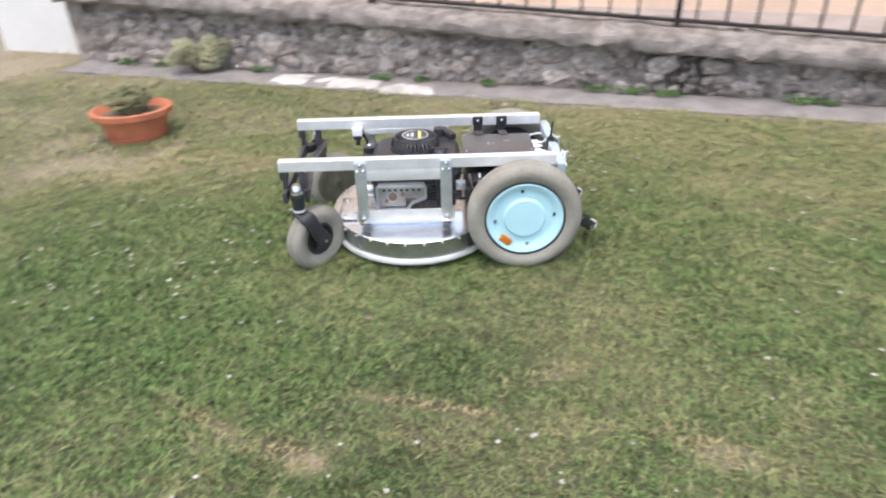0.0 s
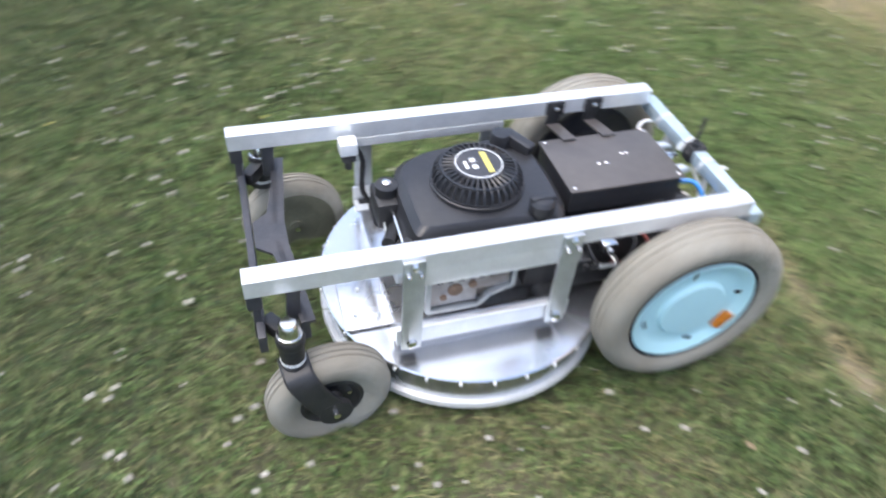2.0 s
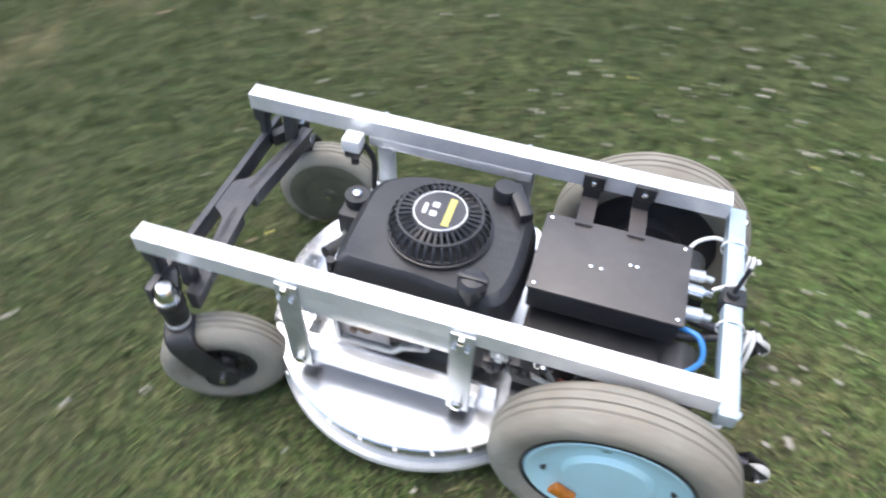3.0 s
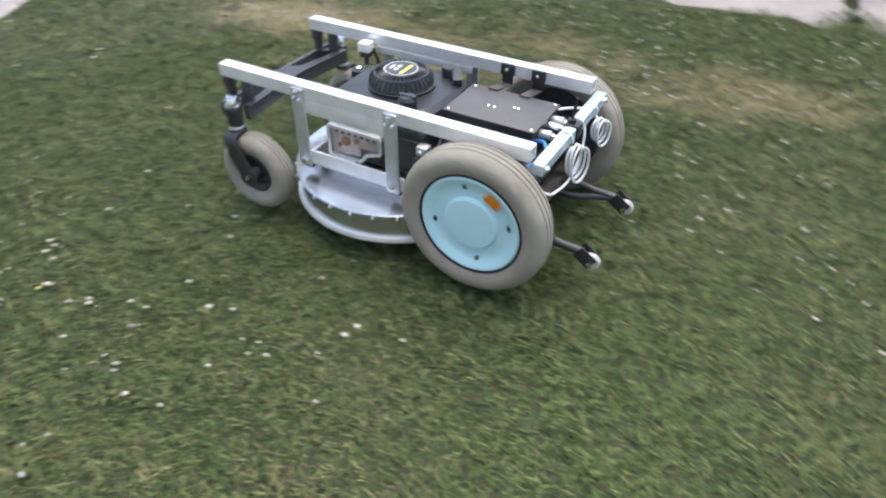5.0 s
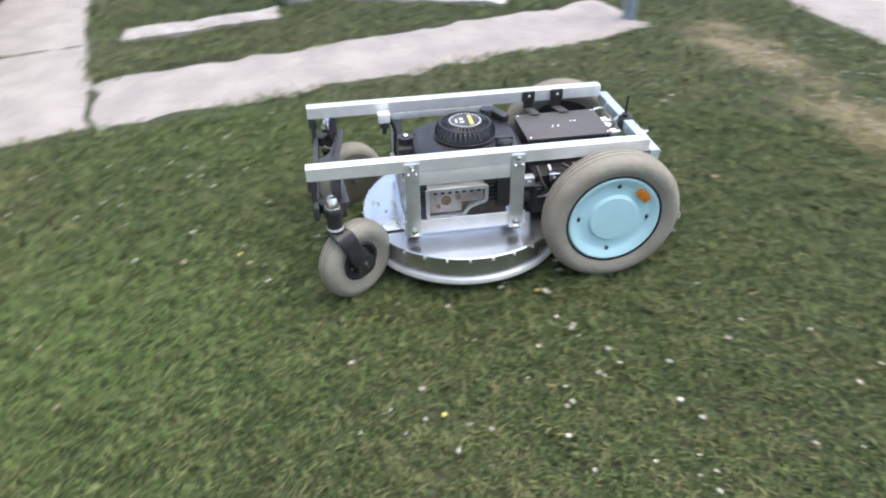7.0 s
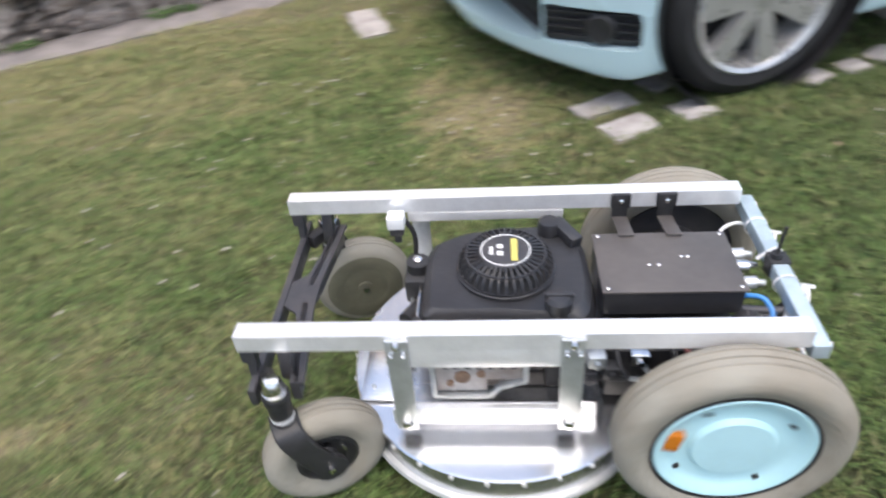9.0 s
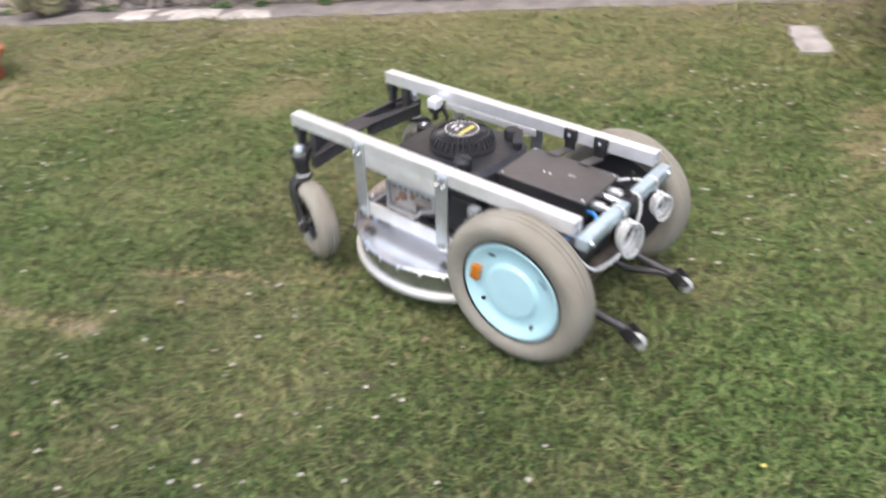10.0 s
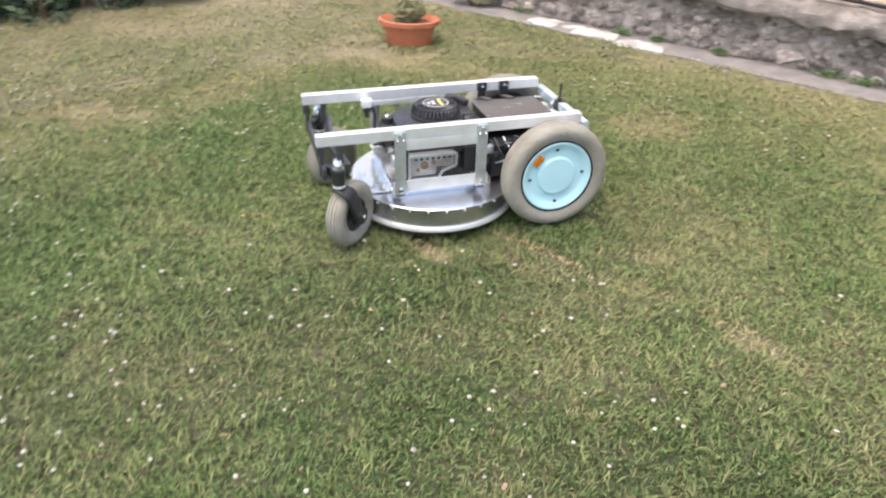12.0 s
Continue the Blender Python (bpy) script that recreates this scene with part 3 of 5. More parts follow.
def garden_wall():
    bm = B()
    for k in range(14):
        u0, u1 = -2.5 + 0.5 * k, -2.0 + 0.5 * k
        v = [bm.verts.new((u, y, z)) for u in (u0, u1) for y in (0.03, 0.40) for z in (-0.1, wall_top(u))]
        for f in ((0, 1, 5, 4), (2, 6, 7, 3), (0, 2, 3, 1), (4, 5, 7, 6), (1, 3, 7, 5), (0, 4, 6, 2)):
            bm.faces.new([v[i] for i in f])
    bmesh.ops.remove_doubles(bm, verts=bm.verts[:], dist=1e-4)
    wall = solid("wall_garden", bm, MORTAR, "low rubble stone garden wall with brown mortar", "wall", "structure", m=WALL)
    shapes = []
    for k in range(9):
        sb = B()
        bmesh.ops.create_icosphere(sb, subdivisions=2, radius=0.5)
        for v in sb.verts:
            q = noise.noise_vector(v.co * 1.7 + Vector((7 * k, 3, 1)))
            v.co += 0.26 * q
            v.co = Vector([math.copysign(min(abs(c), 0.38), c) for c in v.co])
        shapes.append(mesh_of("stone", sb, STONE))
    rnd = random.Random(3)
    placed = []
    for _ in range(14000):
        u = rnd.uniform(-2.42, 3.9)
        h = wall_top(u)
        size = rnd.choice((0.035, 0.05, 0.065, 0.085, 0.11, 0.14))
        w, t = size * rnd.uniform(0.9, 1.5), min(size * rnd.uniform(0.6, 0.95), h * 0.8)
        z = rnd.uniform(t * 0.35, h - t * 0.35)
        if any(abs(u - a) < 0.5 * (w + b) * 0.80 and abs(z - c) < 0.5 * (t + d) * 0.80 for a, b, c, d in placed):
            continue
        placed.append((u, w, z, t))
        ob = new("stone", shapes[rnd.randrange(9)])
        ob.parent = wall
        ob.matrix_basis = pose(u, 0.046 + rnd.uniform(-0.012, 0.012), z, rnd.uniform(-15, 15), rnd.uniform(-28, 28), rnd.uniform(-10, 10)) @ Matrix.Diagonal((w * 1.2, 0.095, t * 1.25, 1))
    bm = B()
    n = 150
    prof = [(-0.045, 0.0), (-0.060, 0.022), (-0.056, 0.058), (-0.03, 0.086), (0.06, 0.102), (0.16, 0.104), (0.26, 0.10), (0.30, 0.09), (0.30, 0.0)]
    rings = []
    for k in range(n + 1):
        u = -2.5 + 7.0 * k / n
        rings.append([bm.verts.new((u, y + 0.016 * noise.noise(Vector((u * 6, i, 2))) + 0.020 * noise.noise(Vector((u * 19, i * 3, 5))), wall_top(u) + z + 0.014 * noise.noise(Vector((u * 5, i, 9))) + 0.016 * noise.noise(Vector((u * 23, i * 3, 7))))) for i, (y, z) in enumerate(prof)])
    for a, b in zip(rings, rings[1:]):
        for i in range(len(prof)):
            j = (i + 1) % len(prof)
            bm.faces.new((a[i], a[j], b[j], b[i]))
    bm.faces.new(rings[0])
    bm.faces.new(rings[-1])
    solid("wall_coping", bm, COPING, "weathered brown concrete coping on the stone wall", "coping", "structure", m=WALL)
    bm = B()
    rough_slab(bm, -2.45, 4.4, -0.225, 0.02, -0.05, 0.012, 0.12, 0.03, 4)
    solid("pavement_strip", bm, STRIP, "narrow grey concrete strip along the wall foot", "pavement", "structure", m=WALL)
    for k, (u0, u1, v0, v1) in enumerate(((-1.12, -0.80, -0.19, -0.06), (-0.79, -0.50, -0.20, -0.07), (-0.49, -0.22, -0.235, -0.10))):
        bm = B()
        rough_slab(bm, u0, u1, v0, v1, 0.0, 0.024, 0.045, 0.045, k)
        solid("flat_stone", bm, STONEWHITE, "pale flat stone lying on the strip by the wall", "stone", group="flat stones at the wall", m=WALL)
    # terrace behind the coping, with its house wall
    bm = B()
    box(bm, -2.5, 5.5, 0.305, 3.4, -0.1, 0.20)
    solid("pavement_terrace", bm, PINKISH, "raised terrace paving behind the garden wall", "pavement", "structure", m=WALL)
    bm = B()
    box(bm, -2.5, 6.0, 0.95, 1.2, 0.0, 3.2)
    solid("wall_terrace", bm, PEACH, "sunlit peach plaster house wall behind the railing", "wall", "structure", m=WALL)
    bm = B()
    box(bm, -3.15, -2.42, 0.12, 0.9, -0.1, 3.0, 0.02)
    solid("wall_white", bm, PLASTER, "white plaster house corner beside the garden wall", "wall", "structure", m=WALL)


def railing():
    fence = thing("railing", WALL, "dark iron railing of thin upright bars on the coping", "railing")
    y0 = 0.07

    def z(u):
        return wall_top(u) + 0.10

    for a, b in ((-0.60, 0.94), (0.94, 2.5), (2.5, 4.2)):
        for h in (0.03, 0.85):
            bar_ = B()
            bar(bar_, (a, y0, z(a) + h), (b, y0, z(b) + h), 0.03, 0.014, 0.002)
            part("rail", bar_, IRON, fence)
    for u in (-0.60, 0.94, 2.5, 4.2):
        bm = B()
        box(bm, u - 0.014, u + 0.014, y0 - 0.014, y0 + 0.014, z(u) - 0.02, z(u) + 0.9, 0.002)
        part("post", bm, IRON, fence)
    bm = B()
    box(bm, -0.006, 0.006, -0.006, 0.006, 0, 0.79)
    me = mesh_of("baluster", bm, IRON)
    u = -0.46
    while u < 4.15:
        if min(abs(u - q) for q in (0.94, 2.5)) > 0.05:
            ob = new("baluster", me)
            ob.parent = fence
            ob.matrix_basis = pose(u, y0, z(u) + 0.035)
        u += 0.135


# ---- southern paving, the narrow way and the drive ----
def paving():
    for k, (u0, u1) in enumerate(((-1.25, -0.50), (-0.46, 0.62), (0.65, 1.62), (1.65, 3.3))):
        bm = B()
        rough_slab(bm, u0, u1, -2.6, 0.0, -0.06, 0.016, 0.07, 0.05, 20 + k, SLAB)
        solid("pavement_south", bm, CONCRETE, "worn grey concrete paving slab with ragged grassy edge", "pavement", "structure")
    bm = B()
    rough_slab(bm, -1.3, 0.43, -0.72, -0.42, 0.0, 0.5, 0.06, 0.03, 27, SLAB)
    solid("wall_south", bm, COPING, "low weathered masonry wall on the concrete paving", "wall", "structure")
    bm = B()
    rough_slab(bm, -0.2, 2.265, -0.46, 0.0, -0.06, 0.014, 0.055, 0.045, 30, WAY)
    solid("pavement_way", bm, CONCRETE, "narrow worn concrete garden path through the grass", "path", "structure")
    for k, (u0, u1, v0, v1, mt) in enumerate(((2.29, 2.86, -0.95, 0.0, CONCRETE), (2.29, 2.86, -2.4, -0.97, CONCRETE), (2.89, 4.6, -2.4, -0.02, PINKISH))):
        bm = B()
        rough_slab(bm, u0, u1, v0, v1, -0.06, 0.014, 0.07, 0.04, 40 + k, WAY)
        solid("pavement_drive", bm, mt, "worn concrete drive slab with grass in its joints", "pavement", "structure")
    bm = B()
    rough_slab(bm, 1.38, 2.12, -1.06, -0.90, -0.05, 0.03, 0.1, 0.04, 50, WAY)
    solid("stepping_slab", bm, PAVER, "long pale stone kerb set in the grass", "kerb")
    bm = B()
    rough_slab(bm, -0.42, 0.42, -0.06, 0.06, -0.05, 0.03, 0.1, 0.03, 51, pose(3.78, -1.96, 0, 0, 0, 44))
    solid("stepping_slab", bm, PAVER, "long pale stone kerb set in the grass", "kerb")
    bm = B()
    box(bm, 4.15, 4.29, -1.47, -1.33, -0.05, 0.5, 0.015)
    solid("concrete_stub", bm, STONEWHITE, "pale square concrete stub standing in the grass", "post")
    for k, (x, y, w, h) in enumerate(PAVERS):
        bm = B()
        rough_slab(bm, -w / 2, w / 2, -h / 2, h / 2, -0.04, 0.016, 0.035, 0.012, 60 + k)
        solid("paving_stone", bm, PAVER, "small pale paving stone set in the lawn", "paving stone", group="paving stones in the lawn", m=pose(x, y, 0, 0, 0, -12 + 9 * math.sin(3 * k)))


def steel_post(x, y, lean, label):
    p = thing("steel_post", pose(x, y, 0, 0, 0, 0), label, "post", "steel posts")
    bm = B()
    rod(bm, (0, 0, -0.05), (lean, 0.04, 1.6), 0.031, 20)
    part("pipe", bm, POSTGREY, p)
    bm = B()
    lathe(bm, [(0.033, 0), (0.033, 0.012), (0.014, 0.02)], 20, along((lean, 0.04, 1.597), (lean * 1.01, 0.04, 1.8))[0])
    part("cap", bm, BLACK, p)


# ---- plants and pot ----
def leaves(bm, centre, spread, count, size, rnd, flat=0.5):
    for _ in range(count):
        d = Vector((rnd.gauss(0, 1), rnd.gauss(0, 1), rnd.gauss(0, 1)))
        d = d.normalized() * rnd.uniform(0.35, 1.0) ** 0.5
        p = Vector(centre) + Vector((d.x * spread[0], d.y * spread[1], d.z * spread[2]))
        a = Vector((rnd.gauss(0, 1), rnd.gauss(0, 1), rnd.gauss(0, flat))).normalized()
        b = a.orthogonal().normalized()
        s = size * rnd.uniform(0.6, 1.3)
        v = [bm.verts.new(p + q) for q in (-a * s, b * s * 0.42, a * s, -b * s * 0.42)]
        bm.faces.new(v)


def flower_pot():
    pot = thing("flower_pot", pose(-1.41, 2.87, 0.0, 0, 0, 15), "wide terracotta bowl planter with a sparse green plant", "flower pot")
    bm = B()
    oval = Matrix.Diagonal((1.0, 0.74, 0.88, 1))
    lathe(bm, [(0.085, 0.016), (0.118, 0.020), (0.152, 0.125), (0.172, 0.130), (0.174, 0.158), (0.160, 0.162), (0.152, 0.15), (0.13, 0.115), (0.0005, 0.112)], 40, oval)
    part("bowl", bm, TERRA, pot)
    bm = B()
    lathe(bm, [(0.05, 0.002), (0.125, 0.002), (0.135, 0.03), (0.128, 0.03), (0.118, 0.010), (0.05, 0.010)], 40, oval)
    part("saucer", bm, TERRA, pot)
    bm = B()
    lathe(bm, [(0.0005, 0.100), (0.13, 0.118), (0.138, 0.128), (0.08, 0.135), (0.0005, 0.138)], 32, oval)
    part("soil", bm, EARTH, pot)
    bm, rnd = B(), random.Random(5)
    for _ in range(34):
        a, r = rnd.uniform(0, 6.28), rnd.uniform(0, 0.09)
        p = Vector((r * math.cos(a), r * math.sin(a), 0.112))
        q = p + Vector((rnd.gauss(0, 0.03), rnd.gauss(0, 0.03), rnd.uniform(0.03, 0.10)))
        sweep(bm, [p, (p + q) / 2 + Vector((0.004, 0, 0)), q], 0.0012, 4)
    leaves(bm, (0.0, 0, 0.180), (0.10, 0.08, 0.065), 420, 0.017, rnd)
    part("plant", bm, DULLLEAF, pot, "sparse dull green herb")


def sage_bush():
    bush = thing("grey_green_bush", WALL @ pose(-1.60, -0.09, 0), "pale grey-green bush at the foot of the wall", "bush")
    rnd = random.Random(8)
    bm = B()
    for k in range(14):
        a = rnd.uniform(0, 6.28)
        sweep(bm, [(0.02 * math.cos(a), 0.02 * math.sin(a), -0.01), (0.06 * math.cos(a), 0.06 * math.sin(a), 0.08), (0.11 * math.cos(a), 0.09 * math.sin(a), 0.14)], 0.004, 5)
    part("stems", bm, EARTH, bush)
    bm = B()
    for k in range(16):
        leaves(bm, (-0.12 + 0.016 * k, rnd.uniform(-0.07, 0.07), rnd.uniform(0.06, 0.18)), (0.055, 0.05, 0.045), 280, 0.0085, rnd)
    part("crown", bm, SAGE, bush)


def weeds():
    rnd = random.Random(12)
    for u, s in ((-2.1, 1.2), (-1.25, 0.8), (-0.55, 0.9), (-0.3, 0.6), (0.05, 0.8), (0.62, 1.2), (0.78, 1.1), (0.95, 0.8), (1.55, 1.0), (1.66, 0.8), (2.15, 0.9), (2.3, 0.8), (-1.9, 1.0)):
        bm = B()
        for _ in range(4):
            leaves(bm, (rnd.gauss(0, 0.026 * s), rnd.gauss(0, 0.012 * s), 0.012 + 0.016 * s * rnd.random()), (0.048 * s, 0.025 * s, 0.018 * s), 28, 0.011, rnd)
        solid("weed", bm, LEAF, "green weed growing at the foot of the wall", "weed", group="weeds at the wall", m=WALL @ pose(u, -0.04, 0.005))


def hedge():
    bush = thing("laurel_hedge", pose(-3.86, 2.46, 0, 0, 0, 63), "dark green leafy hedge at the edge of the lawn", "hedge")
    rnd = random.Random(6)
    bm = B()
    for _ in range(40):
        x, y = rnd.uniform(-0.9, 0.9), rnd.uniform(-0.3, 0.3)
        sweep(bm, [(x, y, -0.02), (x + rnd.gauss(0, 0.05), y + rnd.gauss(0, 0.05), 0.4), (x + rnd.gauss(0, 0.12), y + rnd.gauss(0, 0.12), 0.9)], 0.010, 5)
    part("stems", bm, EARTH, bush)
    bm = B()
    for k in range(90):
        leaves(bm, (rnd.uniform(-1.0, 1.0), rnd.uniform(-0.38, 0.38), rnd.uniform(0.06, 1.0) if k < 60 else rnd.uniform(0.05, 0.25)), (0.16, 0.16, 0.15), 90, 0.038, rnd)
    part("crown", bm, DARKLEAF, bush)


# ---- parked car; its own frame: x towards the nose, y to its left, origin on the ground under the middle of the front axle ----
def parked_car():
    nose = math.radians(160)
    mid = Vector((2.54, 0.87, 0)) - 0.85 * Vector((-math.sin(nose), math.cos(nose), 0)) - 0.17 * Vector((math.cos(nose), math.sin(nose), 0))
    car = thing("parked_car", pose(mid.x, mid.y, 0.0, 0, 0, 160), "pale silver-blue hatchback car parked on the grass edge", "car")
    # body shell: rings across the car from nose to tail
    outline = [  # x, half width, sill height, shoulder height, roof height
        (0.70, 0.18, 0.165, 0.50, 0.58), (0.655, 0.40, 0.165, 0.55, 0.66), (0.59, 0.57, 0.155, 0.60, 0.72), (0.50, 0.70, 0.137, 0.64, 0.76), (0.40, 0.80, 0.11, 0.68, 0.80), (0.33, 0.855, 0.13, 0.70, 0.83),
        (0.05, 0.875, 0.20, 0.74, 0.88), (-0.34, 0.88, 0.19, 0.80, 0.95), (-0.95, 0.88, 0.18, 0.88, 1.36), (-1.5, 0.88, 0.18, 0.90, 1.47), (-2.2, 0.88, 0.18, 0.92, 1.47),
        (-2.75, 0.87, 0.22, 0.93, 1.38), (-3.15, 0.80, 0.28, 0.92, 1.15), (-3.30, 0.60, 0.34, 0.85, 0.98),
    ]
    bm = B()
    rings = []
    for x, w, lo, sh, rf in outline:
        half = [(0.0, lo - 0.01), (w * 0.8, lo - 0.01), (w * 0.985, lo - 0.002), (w, lo + 0.02), (w, lo + 0.12), (w, (lo + sh) / 2), (w * 0.985, sh), (w * 0.80, sh + 0.75 * (rf - sh)), (w * 0.62, rf - 0.01), (0.0, rf)]
        ring = [bm.verts.new((x, y, z)) for y, z in half] + [bm.verts.new((x, -y, z)) for y, z in half[-2:0:-1]]
        rings.append(ring)
    for a, b in zip(rings, rings[1:]):
        for k in range(len(a)):
            bm.faces.new((a[k], a[(k + 1) % len(a)], b[(k + 1) % len(a)], b[k]))
    bm.faces.new(rings[0])
    bm.faces.new(rings[-1])
    fog = {s: pose(0.485, 0.735 * s, 0.255, 0, 0, 47 * s) for s in (1, -1)}
    shell = new("shell", mesh_of("shell", bm, CARPAINT))
    sub = shell.modifiers.new("round", "SUBSURF")
    sub.levels = sub.render_levels = 3
    bm = B()
    for x in (0.0, -2.52):
        for s in (1, -1):
            lathe(bm, [(0.335, 0.0), (0.335, 0.27)], 48, pose(x, 0.93 * s, 0.315, 90 * s, 0, 0))
    box(bm, 0.50, 0.95, -0.60, 0.60, 0.205, 0.37, 0.03)
    for s in (1, -1):
        box(bm, -0.07, 0.3, -0.15, 0.15, -0.042, 0.070, 0.028, fog[s])
    tool = new("tool", mesh_of("tool", bm, CARPAINT))
    cut = shell.modifiers.new("openings", "BOOLEAN")
    cut.operation, cut.object, cut.solver = "DIFFERENCE", tool, "EXACT"
    me = bpy.data.meshes.new_from_object(shell.evaluated_get(bpy.context.evaluated_depsgraph_get()))
    for ob in (shell, tool):
        bpy.data.objects.remove(ob)
    for f in me.polygons:
        f.use_smooth = True
    me.set_sharp_from_angle(angle=radians(35))
    body = new("body", me)
    body.parent = car
    # dark slatted grilles inside the bumper's openings
    bm = B()
    box(bm, 0.485, 0.502, -0.61, 0.61, 0.195, 0.38)
    for z in (0.215, 0.24, 0.27, 0.30, 0.33):
        box(bm, 0.500, 0.545, -0.595, 0.595, z - 0.006, z + 0.006, 0.002)
    part("lower_grille", bm, CARBLACK, car, "black slatted lower grille")
    for s in (1, -1):
        at = fog[s]
        bm = B()
        box(bm, -0.068, -0.05, -0.155, 0.155, -0.047, 0.075, 0.0, at)
        for z in (-0.02, 0.004, 0.028, 0.05):
            box(bm, -0.052, -0.036, -0.135, 0.135, z - 0.004, z + 0.004, 0.002, at)
        g = part("fog_grille", bm, CARBLACK, car, "black fog lamp surround")
        bm = B()
        lathe(bm, [(0.046, -0.03), (0.046, 0.004), (0.036, 0.012), (0.0005, 0.008)], 24, at @ pose(-0.034, 0.03 * s, 0.010, 0, 90, 0))
        part("fog_lamp", bm, CARBLACK, g, "round dark fog lamp")
    for x in (0.0, -2.52):
        for s in (1, -1):
            bm = B()
            lathe(bm, [(0.334, 0.07), (0.334, 0.265), (0.0005, 0.265), (0.0005, 0.262), (0.331, 0.262), (0.331, 0.07)], 48, pose(x, 0.93 * s, 0.315, 90 * s, 0, 0), closed=True)
            part("wheel_arch", bm, CARBLACK, car, "dark hollow wheel arch")
            at = pose(x, 0.785 * s, 0.30) @ Matrix.Rotation(radians(-90 * s), 4, "X")
            bm = B()
            lathe(bm, [(0.205, -0.12), (0.275, -0.115), (0.296, -0.09), (0.30, -0.06), (0.296, 0.02), (0.282, 0.055), (0.25, 0.075), (0.214, 0.07), (0.205, 0.05)], 48, at, closed=True)
            w = part("wheel", bm, RUBBER, car, "black car tyre")
            bm = B()
            lathe(bm, [(0.219, 0.070), (0.212, 0.075), (0.200, 0.068), (0.188, 0.03), (0.186, -0.10), (0.205, -0.12)], 48, at, caps=False)
            part("rim", bm, ALLOY, w, "silver alloy rim")
            bm = B()
            lathe(bm, [(0.0005, 0.058), (0.03, 0.056), (0.045, 0.05), (0.05, 0.03)], 24, at)
            for k in range(7):
                a0 = at @ Matrix.Rotation(2 * math.pi * k / 7, 4, "Z")
                v = [bm.verts.new(a0 @ Vector(c)) for c in ((0.03, -0.022, 0.055), (0.03, 0.022, 0.055), (0.195, 0.032, 0.062), (0.195, -0.032, 0.062), (0.03, -0.022, 0.02), (0.03, 0.022, 0.02), (0.195, 0.04, 0.02), (0.195, -0.04, 0.02))]
                for f in ((0, 1, 2, 3), (4, 7, 6, 5), (0, 4, 5, 1), (2, 6, 7, 3), (1, 5, 6, 2), (0, 3, 7, 4)):
                    bm.faces.new([v[i] for i in f])
            part("spokes", bm, ALLOY, w, "seven-spoke alloy wheel face")
            bm = B()
            lathe(bm, [(0.188, -0.02), (0.0005, -0.02)], 32, at)
            part("brake_disc", bm, CARBLACK, w)
    for s in (1, -1):
        bm = B()
        for a, b in (((-0.62, 0.93), (-1.45, 1.38)), ((-1.5, 0.95), (-2.5, 1.36))):
            v = [bm.verts.new(q) for q in ((a[0], 0.868 * s, 0.95), (b[0], 0.872 * s, 0.95), (b[0], 0.70 * s, b[1]), (a[0] - 0.35, 0.70 * s, b[1] - 0.02))]
            bm.faces.new(v)
        part("side_window", bm, GLASS, car, "dark side window glass")
        bm = B()
        box(bm, 0.56, 0.70, 0.50 * s, 0.70 * s, 0.55, 0.64, 0.03)
        part("headlight", bm, GLASS, car, "clear headlight")
        bm = B()
        bar(bm, (-0.45, 0.872 * s, 0.30), (-2.1, 0.872 * s, 0.30), 0.02, 0.025, 0.004)
        part("sill_trim", bm, CARPAINT, car)


